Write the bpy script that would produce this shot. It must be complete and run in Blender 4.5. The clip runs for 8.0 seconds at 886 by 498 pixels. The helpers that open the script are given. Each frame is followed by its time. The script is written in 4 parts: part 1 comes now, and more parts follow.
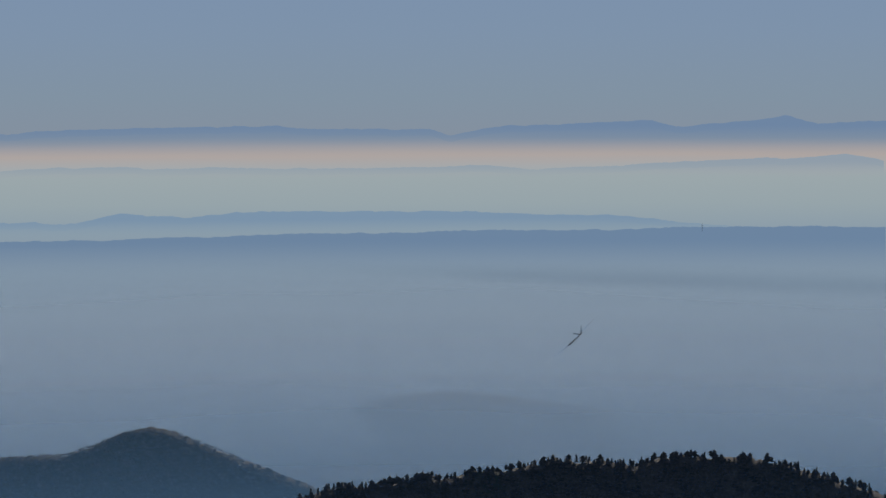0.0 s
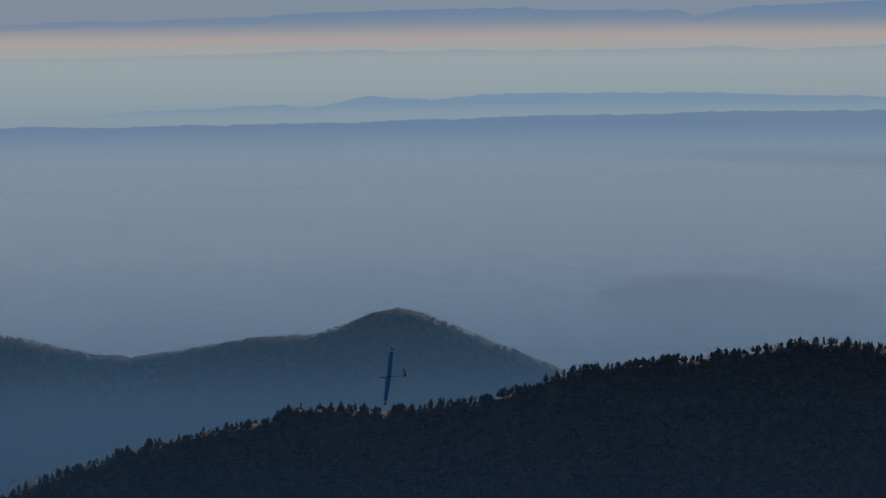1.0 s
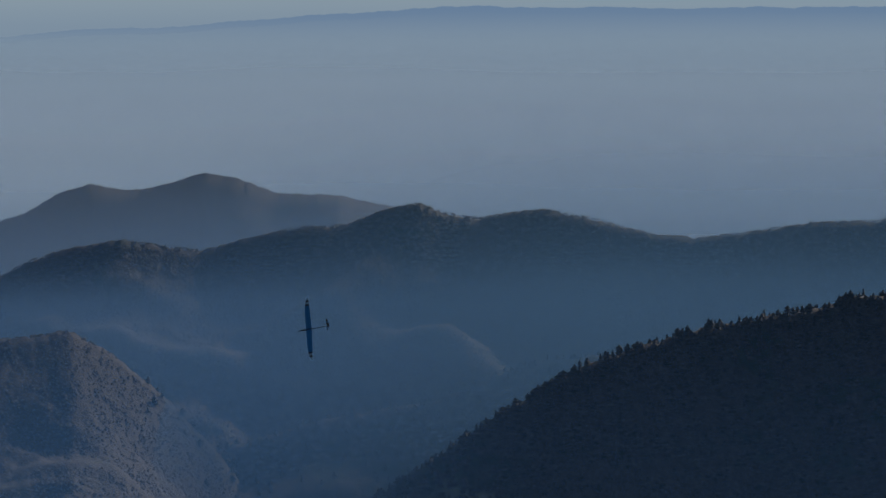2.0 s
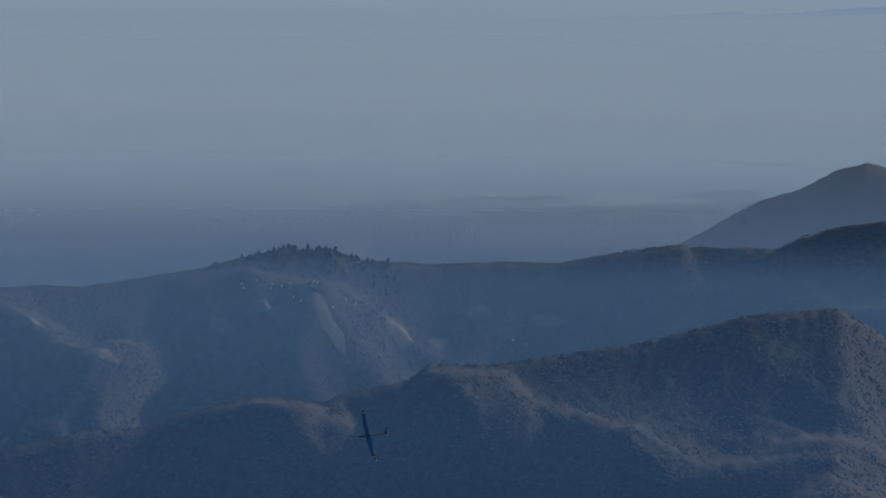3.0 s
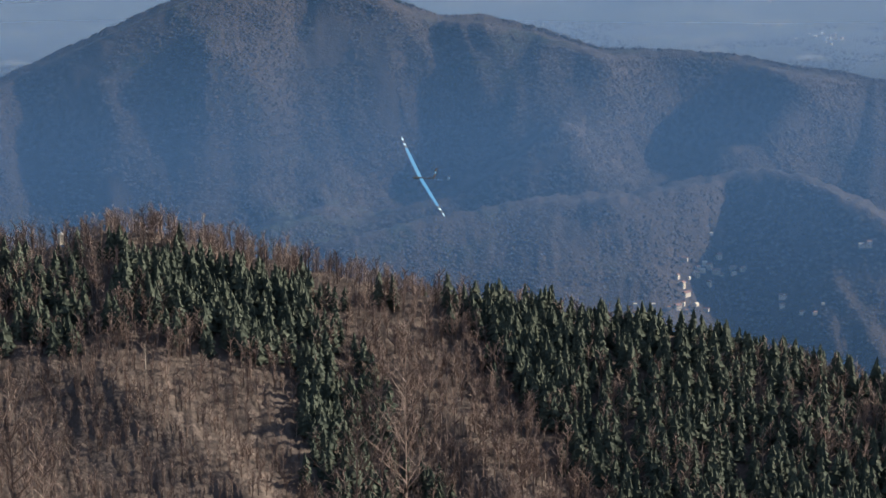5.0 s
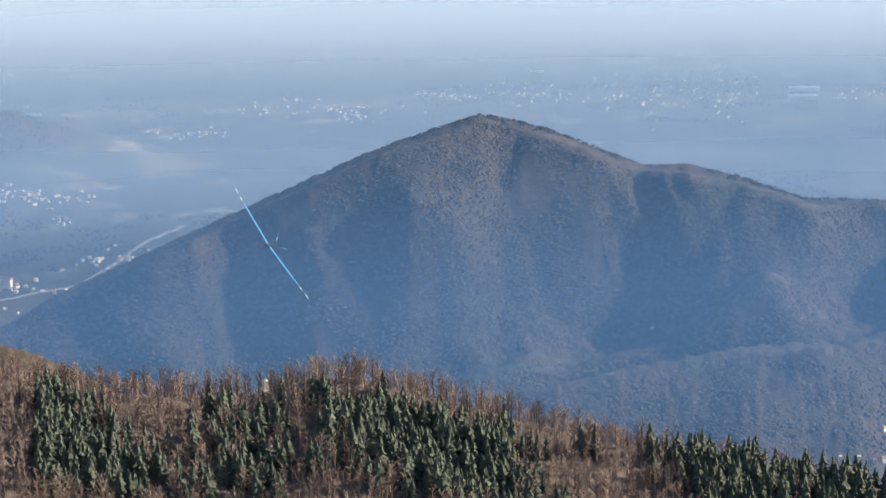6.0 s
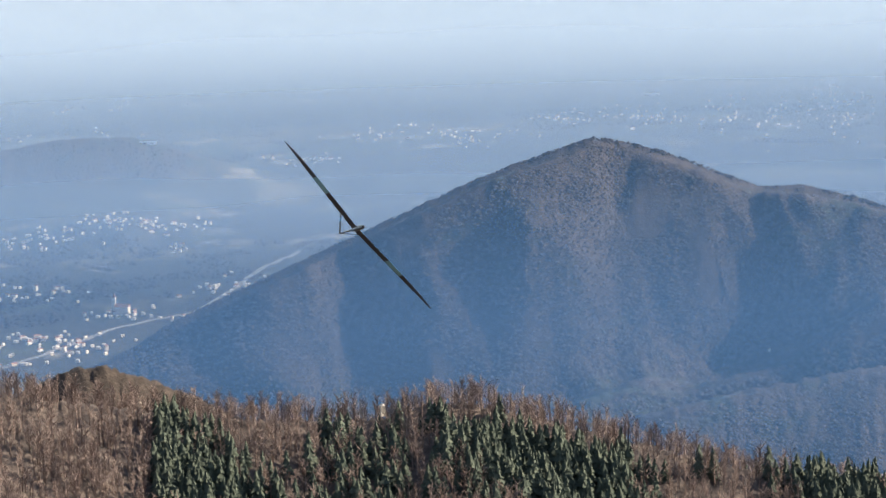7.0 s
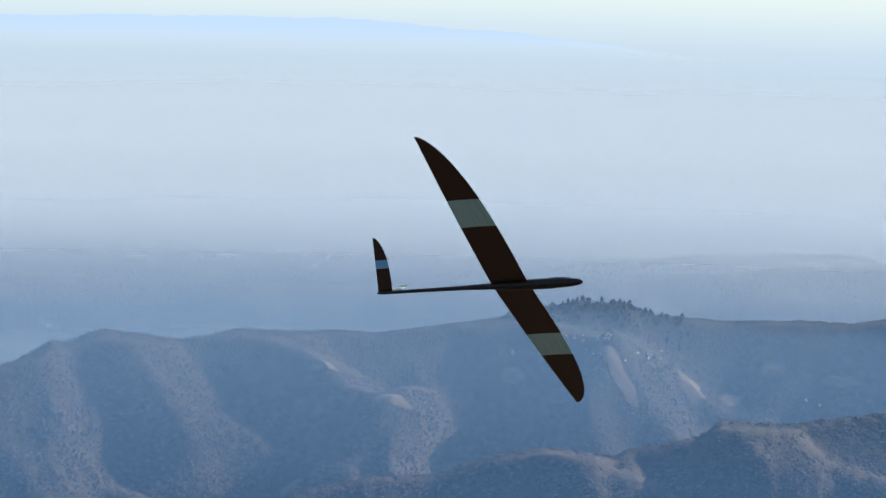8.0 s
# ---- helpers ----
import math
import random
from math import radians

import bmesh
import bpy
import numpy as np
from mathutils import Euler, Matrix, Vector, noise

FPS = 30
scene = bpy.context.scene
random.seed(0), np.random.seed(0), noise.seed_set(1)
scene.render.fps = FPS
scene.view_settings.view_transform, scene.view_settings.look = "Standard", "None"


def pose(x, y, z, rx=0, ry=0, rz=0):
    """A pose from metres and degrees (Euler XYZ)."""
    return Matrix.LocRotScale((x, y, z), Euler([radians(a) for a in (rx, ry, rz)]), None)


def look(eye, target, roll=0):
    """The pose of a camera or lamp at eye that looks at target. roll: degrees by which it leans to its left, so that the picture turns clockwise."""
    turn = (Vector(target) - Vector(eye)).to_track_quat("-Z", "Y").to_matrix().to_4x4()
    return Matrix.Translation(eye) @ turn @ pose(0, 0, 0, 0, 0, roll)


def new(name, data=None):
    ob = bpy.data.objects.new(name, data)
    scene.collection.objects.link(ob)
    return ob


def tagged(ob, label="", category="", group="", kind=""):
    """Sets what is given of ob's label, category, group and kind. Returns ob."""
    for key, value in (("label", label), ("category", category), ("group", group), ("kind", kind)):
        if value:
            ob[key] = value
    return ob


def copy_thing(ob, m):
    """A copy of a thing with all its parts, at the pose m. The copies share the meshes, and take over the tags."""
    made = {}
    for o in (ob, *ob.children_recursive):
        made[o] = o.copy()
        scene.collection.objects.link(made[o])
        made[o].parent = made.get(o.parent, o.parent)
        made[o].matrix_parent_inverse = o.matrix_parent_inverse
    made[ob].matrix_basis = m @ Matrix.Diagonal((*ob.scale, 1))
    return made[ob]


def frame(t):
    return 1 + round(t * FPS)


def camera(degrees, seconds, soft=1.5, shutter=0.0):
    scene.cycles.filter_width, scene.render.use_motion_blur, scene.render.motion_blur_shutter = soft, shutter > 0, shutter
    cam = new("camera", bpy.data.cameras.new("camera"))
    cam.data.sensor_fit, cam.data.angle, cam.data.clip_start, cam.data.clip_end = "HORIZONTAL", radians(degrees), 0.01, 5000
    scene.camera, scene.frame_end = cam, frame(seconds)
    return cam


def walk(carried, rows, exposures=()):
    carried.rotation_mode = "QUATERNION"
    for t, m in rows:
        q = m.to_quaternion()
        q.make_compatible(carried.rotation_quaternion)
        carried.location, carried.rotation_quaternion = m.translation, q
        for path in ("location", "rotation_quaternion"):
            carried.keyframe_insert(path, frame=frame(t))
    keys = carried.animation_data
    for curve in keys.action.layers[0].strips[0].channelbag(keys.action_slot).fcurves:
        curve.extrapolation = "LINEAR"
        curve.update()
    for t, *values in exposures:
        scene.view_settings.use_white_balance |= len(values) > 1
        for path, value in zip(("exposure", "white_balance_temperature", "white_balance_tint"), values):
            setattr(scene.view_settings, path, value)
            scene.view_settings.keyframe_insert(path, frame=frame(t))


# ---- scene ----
FOV = 18
cam = camera(FOV, 8.0)
EYE = (0.0, 0.0, 0.0)


def aim(az, dip, roll):
    """The camera at the lookout, turned to a bearing and a dip, leaning by roll."""
    a, d = radians(az), radians(dip)
    return look(EYE, (100 * math.sin(a) * math.cos(d), 100 * math.cos(a) * math.cos(d), 100 * math.sin(d)), roll)


walk(cam, [
    (0.0, aim(0.000, -2.500, -0.200)),
    (0.5, aim(-0.238, -2.666, -0.045)),
    (0.7, aim(-1.693, -4.111, -0.203)),
    (1.0, aim(-5.061, -4.890, -0.573)),
    (1.2, aim(-6.715, -5.145, -0.432)),
    (1.5, aim(-9.935, -6.391, -0.712)),
    (1.7, aim(-12.545, -6.931, -0.797)),
    (2.8, aim(-29.148, -7.478, 1.032)),
    (3.0, aim(-32.515, -7.724, 0.607)),
    (3.2, aim(-34.810, -8.226, 0.278)),
    (3.5, aim(-38.362, -9.924, 0.125)),
    (4.0, aim(-44.867, -10.481, -0.183)),
    (4.2, aim(-48.533, -10.646, 0.001)),
    (4.5, aim(-54.277, -12.121, -0.516)),
    (4.7, aim(-58.008, -13.646, -0.640)),
    (5.8, aim(-64.669, -12.221, -0.560)),
    (6.0, aim(-65.207, -10.804, -0.852)),
    (6.5, aim(-67.952, -10.204, -1.643)),
    (7.0, aim(-67.596, -10.258, -1.788)),
    (7.3, aim(-65.268, -10.167, -1.488)),
    (7.5, aim(-60.336, -8.475, -0.240)),
    (7.7, aim(-54.222, -7.379, 0.519)),
    (7.8, aim(-49.837, -7.151, 0.714)),
    (8.0, aim(-38.617, -6.763, 1.517)),
], exposures=[(0.0, -0.05, 6400, 9), (1.0, -0.15, 6350, 9), (1.7, -0.2, 6300, 9), (2.8, -0.1, 6300, 9), (3.5, -0.05, 6300, 9), (4.0, 0.33, 6500, 9), (4.7, 0.65, 6750, 10), (5.8, 1.45, 7000, 10), (7.0, 1.45, 7000, 10), (7.5, 1.55, 7050, 10), (8.0, 1.27, 7000, 10)])

# ---- daylight ----
SUN_AZ, SUN_EL = 15.0, 25.0
world = bpy.data.worlds.new("sky")
scene.world = world
world.use_nodes = True
wn = world.node_tree
sky = wn.nodes.new("ShaderNodeTexSky")
sky.sky_type, sky.sun_disc = "NISHITA", False
sky.sun_elevation, sky.sun_rotation = radians(SUN_EL), radians(SUN_AZ)
wn.links.new(sky.outputs["Color"], wn.nodes["Background"].inputs["Color"])
wn.nodes["Background"].inputs["Strength"].default_value = 0.09

sun_data = bpy.data.lights.new("sun", "SUN")
sun_data.energy, sun_data.angle, sun_data.color = 4.5, radians(0.5), (1.0, 0.9, 0.76)
sun = new("sun", sun_data)
sa, se = radians(SUN_AZ), radians(SUN_EL)
sun.matrix_world = look((math.sin(sa) * math.cos(se) * 500, math.cos(sa) * math.cos(se) * 500, math.sin(se) * 500), (0, 0, 0))


# ---- materials ----
class Nodes:
    """A short hand for building one node material."""

    def __init__(self, name):
        self.m = bpy.data.materials.new(name)
        self.m.use_nodes = True
        self.t = self.m.node_tree
        self.bsdf = self.t.nodes["Principled BSDF"]
        self.out = self.t.nodes["Material Output"]

    def add(self, kind, **values):
        n = self.t.nodes.new("ShaderNode" + kind)
        for k, v in values.items():
            if k in n.inputs:
                n.inputs[k].default_value = v
        return n

    def link(self, a, b):
        self.t.links.new(a, b)

    def noise(self, vec, scale, detail=4.0, rough=0.55):
        n = self.add("TexNoise", Scale=scale, Detail=detail, Roughness=rough)
        if vec is not None:
            self.link(vec, n.inputs["Vector"])
        return n.outputs["Fac"]

    def ramp(self, fac, stops):
        n = self.add("ValToRGB")
        e = n.color_ramp.elements
        while len(e) < len(stops):
            e.new(0.5)
        for el, (p, c) in zip(e, stops):
            el.position, el.color = p, (*c, 1)
        self.link(fac, n.inputs["Fac"])
        return n.outputs["Color"]

    def mix(self, fac, a, b):
        n = self.t.nodes.new("ShaderNodeMix")
        n.data_type = "RGBA"
        ins = {"f": n.inputs[0], "a": n.inputs[6], "b": n.inputs[7]}
        for key, val in (("f", fac), ("a", a), ("b", b)):
            if hasattr(val, "is_linked"):
                self.link(val, ins[key])
            elif key == "f":
                ins[key].default_value = val
            else:
                ins[key].default_value = (*val, 1)
        return n.outputs[2]

    def math(self, op, a, b=0.0, clamp=False):
        n = self.t.nodes.new("ShaderNodeMath")
        n.operation, n.use_clamp = op, clamp
        for i, val in enumerate((a, b)):
            if hasattr(val, "is_linked"):
                self.link(val, n.inputs[i])
            else:
                n.inputs[i].default_value = val
        return n.outputs[0]

    def span(self, val, a, b, lo=0.0, hi=1.0, smooth=True):
        n = self.t.nodes.new("ShaderNodeMapRange")
        n.interpolation_type = "SMOOTHSTEP" if smooth else "LINEAR"
        self.link(val, n.inputs["Value"])
        for k, x in (("From Min", a), ("From Max", b), ("To Min", lo), ("To Max", hi)):
            n.inputs[k].default_value = x
        return n.outputs["Result"]

    def place(self):
        return self.add("NewGeometry").outputs["Position"]

    def finish(self, color, rough=0.9, bump=None, strength=0.4, dist=1.0, metal=0.0):
        if hasattr(color, "is_linked"):
            self.link(color, self.bsdf.inputs["Base Color"])
        else:
            self.bsdf.inputs["Base Color"].default_value = (*color, 1)
        if hasattr(rough, "is_linked"):
            self.link(rough, self.bsdf.inputs["Roughness"])
        else:
            self.bsdf.inputs["Roughness"].default_value = rough
        self.bsdf.inputs["Metallic"].default_value = metal
        self.bsdf.inputs["Specular IOR Level"].default_value = 0.2
        if bump is not None:
            b = self.add("Bump", Strength=strength, Distance=dist)
            self.link(bump, b.inputs["Height"])
            self.link(b.outputs["Normal"], self.bsdf.inputs["Normal"])
        return self.m


def land_material():
    """Bare winter woods on the hills, fields and copses on the plain."""
    n = Nodes("winter_land")
    p = n.place()
    sep = n.add("SeparateXYZ")
    n.link(p, sep.inputs[0])
    fine = n.noise(p, 0.22, 6, 0.7)
    mid = n.noise(p, 0.035, 5, 0.6)
    large = n.noise(p, 0.007, 4, 0.55)
    crowns = n.math("ADD", n.math("MULTIPLY", fine, 0.5), n.math("MULTIPLY", n.noise(p, 0.75, 3, 0.6), 0.5))
    woods = n.ramp(crowns, [(0.33, (0.022, 0.018, 0.016)), (0.5, (0.048, 0.038, 0.033)), (0.68, (0.085, 0.067, 0.057))])
    pines = n.ramp(fine, [(0.3, (0.018, 0.022, 0.018)), (0.7, (0.045, 0.05, 0.036))])
    where = n.span(n.math("ADD", n.math("MULTIPLY", mid, 0.6), n.math("MULTIPLY", large, 0.6)), 0.64, 0.74)
    hills = n.mix(where, woods, pines)
    meadow = n.ramp(mid, [(0.35, (0.09, 0.07, 0.045)), (0.65, (0.15, 0.115, 0.075))])
    clear = n.span(n.noise(p, 0.014, 4, 0.6), 0.7, 0.77)
    hills = n.mix(clear, hills, meadow)
    # the plain: strips of field among copses
    cell = n.add("TexVoronoi", Scale=0.034, Randomness=1.0)
    stretch = n.add("Mapping")
    stretch.inputs["Rotation"].default_value = (0, 0, 0.5)
    stretch.inputs["Scale"].default_value = (1.0, 0.35, 1.0)
    n.link(p, stretch.inputs["Vector"])
    n.link(stretch.outputs[0], cell.inputs["Vector"])
    bright = n.add("SeparateColor")
    n.link(cell.outputs["Color"], bright.inputs[0])
    field = n.ramp(bright.outputs[0], [(0.0, (0.05, 0.06, 0.035)), (0.55, (0.10, 0.09, 0.055)), (0.85, (0.14, 0.12, 0.08)), (1.0, (0.2, 0.17, 0.12))])
    copse = n.span(n.noise(p, 0.014, 6, 0.7), 0.4, 0.5)
    flat = n.mix(copse, field, n.ramp(fine, [(0.3, (0.022, 0.026, 0.02)), (0.7, (0.075, 0.062, 0.045))]))
    low = n.span(sep.outputs[2], -366.0, -352.0)
    color = n.mix(low, flat, hills)
    far_off = n.add("VectorMath")
    far_off.operation = "LENGTH"
    n.link(p, far_off.inputs[0])
    litter = n.ramp(n.noise(p, 0.5, 5, 0.65), [(0.3, (0.065, 0.051, 0.046)), (0.5, (0.1, 0.08, 0.072)), (0.7, (0.145, 0.115, 0.1))])
    on_spur = n.math("MULTIPLY", n.span(far_off.outputs["Value"], 430.0, 490.0), n.span(far_off.outputs["Value"], 700.0, 740.0, 1.0, 0.0))
    color = n.mix(on_spur, color, litter)
    bump = n.math("ADD", fine, n.math("MULTIPLY", n.noise(p, 0.75, 3, 0.6), 0.8))
    return n.finish(color, 0.95, bump, 0.5, 1.3)


def plain_material(name, a, b, scale, rough=0.85, bump=0.2, dist=0.02):
    n = Nodes(name)
    tex = n.add("TexCoord").outputs["Object"]
    f = n.noise(tex, scale, 5, 0.6)
    rnd = n.add("ObjectInfo").outputs["Random"]
    col = n.ramp(n.math("ADD", n.math("MULTIPLY", f, 0.7), n.math("MULTIPLY", rnd, 0.3)), [(0.25, a), (0.75, b)])
    return n.finish(col, rough, f, bump, dist)


def island_material(name, stops, scale, rough=0.9, through_light=0.0):
    """For joined trees: each island has its own shade."""
    n = Nodes(name)
    isle = n.add("NewGeometry").outputs["Random Per Island"]
    f = n.noise(n.place(), scale, 3, 0.6)
    col = n.ramp(n.math("ADD", n.math("MULTIPLY", isle, 0.6), n.math("MULTIPLY", f, 0.4)), stops)
    n.finish(col, rough)
    if through_light:
        leaf, mix = n.add("BsdfTranslucent"), n.add("MixShader", Fac=through_light)
        n.link(col, leaf.inputs["Color"])
        n.link(n.bsdf.outputs[0], mix.inputs[1])
        n.link(leaf.outputs[0], mix.inputs[2])
        n.link(mix.outputs[0], n.out.inputs["Surface"])
    return n.m


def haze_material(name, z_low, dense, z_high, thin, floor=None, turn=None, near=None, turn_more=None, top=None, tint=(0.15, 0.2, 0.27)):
    """Haze added as a tinted sheet: mostly clear, lit by sun and sky, denser towards the valley."""
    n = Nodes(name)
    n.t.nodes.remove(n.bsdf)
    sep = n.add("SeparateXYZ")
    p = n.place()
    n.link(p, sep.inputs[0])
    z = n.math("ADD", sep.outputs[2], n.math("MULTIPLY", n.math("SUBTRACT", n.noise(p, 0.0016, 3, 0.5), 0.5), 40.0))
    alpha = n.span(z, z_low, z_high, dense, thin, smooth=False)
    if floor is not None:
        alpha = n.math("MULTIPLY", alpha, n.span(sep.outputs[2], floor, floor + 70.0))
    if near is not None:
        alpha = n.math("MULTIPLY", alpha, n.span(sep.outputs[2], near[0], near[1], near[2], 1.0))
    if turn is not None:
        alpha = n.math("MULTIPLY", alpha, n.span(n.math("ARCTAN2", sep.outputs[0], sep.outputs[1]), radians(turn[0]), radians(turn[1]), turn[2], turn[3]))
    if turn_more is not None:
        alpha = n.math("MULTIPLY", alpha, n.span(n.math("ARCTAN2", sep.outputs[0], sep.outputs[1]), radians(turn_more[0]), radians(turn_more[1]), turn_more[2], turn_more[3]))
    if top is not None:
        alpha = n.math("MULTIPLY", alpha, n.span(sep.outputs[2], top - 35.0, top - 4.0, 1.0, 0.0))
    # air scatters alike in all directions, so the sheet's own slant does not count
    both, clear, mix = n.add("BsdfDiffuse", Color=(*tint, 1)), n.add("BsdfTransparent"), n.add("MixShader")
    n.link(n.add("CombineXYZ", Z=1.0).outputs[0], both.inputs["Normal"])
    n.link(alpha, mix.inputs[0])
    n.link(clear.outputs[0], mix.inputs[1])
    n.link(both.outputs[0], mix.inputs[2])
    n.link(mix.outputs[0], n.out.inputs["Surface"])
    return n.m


def distance_glow(name, z0, z1, stops, fade=None, strength=1.0):
    """The far distance and low sky: haze and sky light painted as a glow whose colour goes by height."""
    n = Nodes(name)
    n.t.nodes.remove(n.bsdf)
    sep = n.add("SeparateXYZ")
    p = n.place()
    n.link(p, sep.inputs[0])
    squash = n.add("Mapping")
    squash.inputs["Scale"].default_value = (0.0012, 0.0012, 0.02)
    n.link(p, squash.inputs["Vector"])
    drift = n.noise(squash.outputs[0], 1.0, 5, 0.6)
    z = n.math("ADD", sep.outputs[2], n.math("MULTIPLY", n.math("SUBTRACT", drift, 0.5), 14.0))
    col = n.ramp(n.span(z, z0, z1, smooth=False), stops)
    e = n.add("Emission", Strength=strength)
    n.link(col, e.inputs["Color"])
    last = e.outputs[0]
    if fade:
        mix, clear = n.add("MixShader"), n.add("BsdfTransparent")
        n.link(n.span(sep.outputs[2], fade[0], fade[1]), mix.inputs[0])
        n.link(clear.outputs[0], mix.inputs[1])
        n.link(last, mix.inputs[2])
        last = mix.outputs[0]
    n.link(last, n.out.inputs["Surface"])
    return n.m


def lin(r, g, b):
    return tuple((c / 255) ** 2.2 for c in (r, g, b))


LAND = land_material()
NEEDLES = island_material("spruce_needles", [(0.2, (0.042, 0.055, 0.045)), (0.5, (0.056, 0.07, 0.055)), (0.85, (0.078, 0.092, 0.07))], 0.15)
NEEDLES_ONE = plain_material("spruce_needles_single", (0.042, 0.055, 0.045), (0.077, 0.09, 0.069), 0.9)
TWIGS = island_material("bare_twigs", [(0.2, (0.15, 0.108, 0.096)), (0.5, (0.24, 0.18, 0.162)), (0.85, (0.34, 0.275, 0.25))], 0.05, through_light=0.3)
BARK = plain_material("brown_bark", (0.05, 0.038, 0.03), (0.12, 0.09, 0.07), 3.0)
BIRCH = plain_material("pale_birch_bark", (0.32, 0.27, 0.23), (0.5, 0.44, 0.38), 2.0)
FAR_TREES = island_material("far_crest_trees", [(0.2, (0.035, 0.031, 0.027)), (0.55, (0.066, 0.052, 0.045)), (0.9, (0.1, 0.08, 0.069))], 0.1, through_light=0.4)
SLOPE_TREES = island_material("slope_trees", [(0.15, (0.066, 0.057, 0.049)), (0.5, (0.095, 0.077, 0.066)), (0.85, (0.13, 0.104, 0.09))], 0.06, through_light=0.45)
RIDGE_TREES = island_material("ridge_trees", [(0.2, (0.02, 0.019, 0.017)), (0.55, (0.046, 0.037, 0.032)), (0.9, (0.08, 0.063, 0.054))], 0.1)
PLASTER = plain_material("pale_plaster", (0.56, 0.47, 0.36), (0.82, 0.74, 0.62), 0.6)
ROOF = plain_material("terracotta_tiles", (0.2, 0.1, 0.07), (0.34, 0.2, 0.14), 1.2)
SHED = plain_material("white_sheet_metal", (0.75, 0.75, 0.74), (0.9, 0.9, 0.88), 0.3, 0.35)
SHED_ROOF = plain_material("zinc_roof_sheet", (0.7, 0.7, 0.7), (0.85, 0.85, 0.84), 0.3, 0.33, 0.0)
SHED_ROOF.node_tree.nodes["Principled BSDF"].inputs["Metallic"].default_value = 1.0
PANE = plain_material("dark_window_glass", (0.02, 0.025, 0.03), (0.05, 0.06, 0.07), 1.0, 0.15)
DRY_GRASS = plain_material("dry_grass", (0.16, 0.10, 0.045), (0.34, 0.22, 0.10), 0.15)
PALE_GRASS = plain_material("pale_meadow", (0.11, 0.088, 0.068), (0.19, 0.15, 0.112), 0.05)


# ---- mesh helpers ----
def part(name, bm, material, parent=None, label=""):
    me = bpy.data.meshes.new(name)
    bm.to_mesh(me)
    bm.free()
    me.materials.append(material)
    ob = new(name, me)
    if parent is not None:
        ob.parent = parent
    return tagged(ob, label=label)


def mesh_object(name, verts, faces, material, smooth=False):
    """One object from numpy arrays; the faces all have the same number of corners."""
    verts, faces = np.asarray(verts, np.float32), np.asarray(faces, np.int32)
    me = bpy.data.meshes.new(name)
    k = faces.shape[1]
    me.vertices.add(len(verts))
    me.vertices.foreach_set("co", verts.ravel())
    me.loops.add(faces.size)
    me.loops.foreach_set("vertex_index", faces.ravel())
    me.polygons.add(len(faces))
    me.polygons.foreach_set("loop_start", np.arange(0, faces.size, k, dtype=np.int32))
    me.polygons.foreach_set("use_smooth", np.full(len(faces), smooth))
    me.update(calc_edges=True)
    me.validate()
    me.materials.append(material)
    return new(name, me)


def box(bm, x, y, z, sx, sy, sz):
    m = Matrix.Translation((x, y, z)) @ Matrix.Diagonal((sx, sy, sz, 1))
    return bmesh.ops.create_cube(bm, size=1.0, matrix=m)["verts"]


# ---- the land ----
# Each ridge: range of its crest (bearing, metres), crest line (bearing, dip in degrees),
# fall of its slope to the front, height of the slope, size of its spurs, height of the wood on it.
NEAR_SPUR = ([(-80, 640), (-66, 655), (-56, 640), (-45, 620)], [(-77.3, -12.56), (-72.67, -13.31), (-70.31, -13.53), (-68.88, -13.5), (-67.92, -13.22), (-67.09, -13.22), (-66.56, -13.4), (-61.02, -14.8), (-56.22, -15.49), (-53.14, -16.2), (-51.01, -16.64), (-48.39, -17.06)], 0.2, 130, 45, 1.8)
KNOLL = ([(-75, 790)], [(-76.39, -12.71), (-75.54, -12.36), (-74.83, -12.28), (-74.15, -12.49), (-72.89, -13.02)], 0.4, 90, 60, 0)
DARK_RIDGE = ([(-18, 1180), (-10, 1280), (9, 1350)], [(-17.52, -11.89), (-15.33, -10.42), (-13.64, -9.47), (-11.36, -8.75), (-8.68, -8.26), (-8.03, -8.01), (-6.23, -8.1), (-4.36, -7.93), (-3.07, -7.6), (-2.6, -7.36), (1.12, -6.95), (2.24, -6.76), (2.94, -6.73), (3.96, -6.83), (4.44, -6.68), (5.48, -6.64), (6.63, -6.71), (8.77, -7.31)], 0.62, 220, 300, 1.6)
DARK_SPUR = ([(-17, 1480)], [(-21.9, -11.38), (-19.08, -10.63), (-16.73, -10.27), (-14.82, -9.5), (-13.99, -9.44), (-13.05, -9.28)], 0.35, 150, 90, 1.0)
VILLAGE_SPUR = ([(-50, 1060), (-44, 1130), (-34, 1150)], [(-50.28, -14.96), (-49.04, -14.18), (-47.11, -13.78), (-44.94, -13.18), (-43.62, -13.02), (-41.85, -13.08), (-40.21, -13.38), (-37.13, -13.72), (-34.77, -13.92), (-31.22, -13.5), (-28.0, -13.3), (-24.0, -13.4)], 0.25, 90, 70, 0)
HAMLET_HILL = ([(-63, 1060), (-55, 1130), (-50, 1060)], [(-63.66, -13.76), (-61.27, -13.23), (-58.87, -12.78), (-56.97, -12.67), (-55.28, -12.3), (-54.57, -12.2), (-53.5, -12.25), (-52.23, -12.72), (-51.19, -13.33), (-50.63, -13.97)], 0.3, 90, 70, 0)
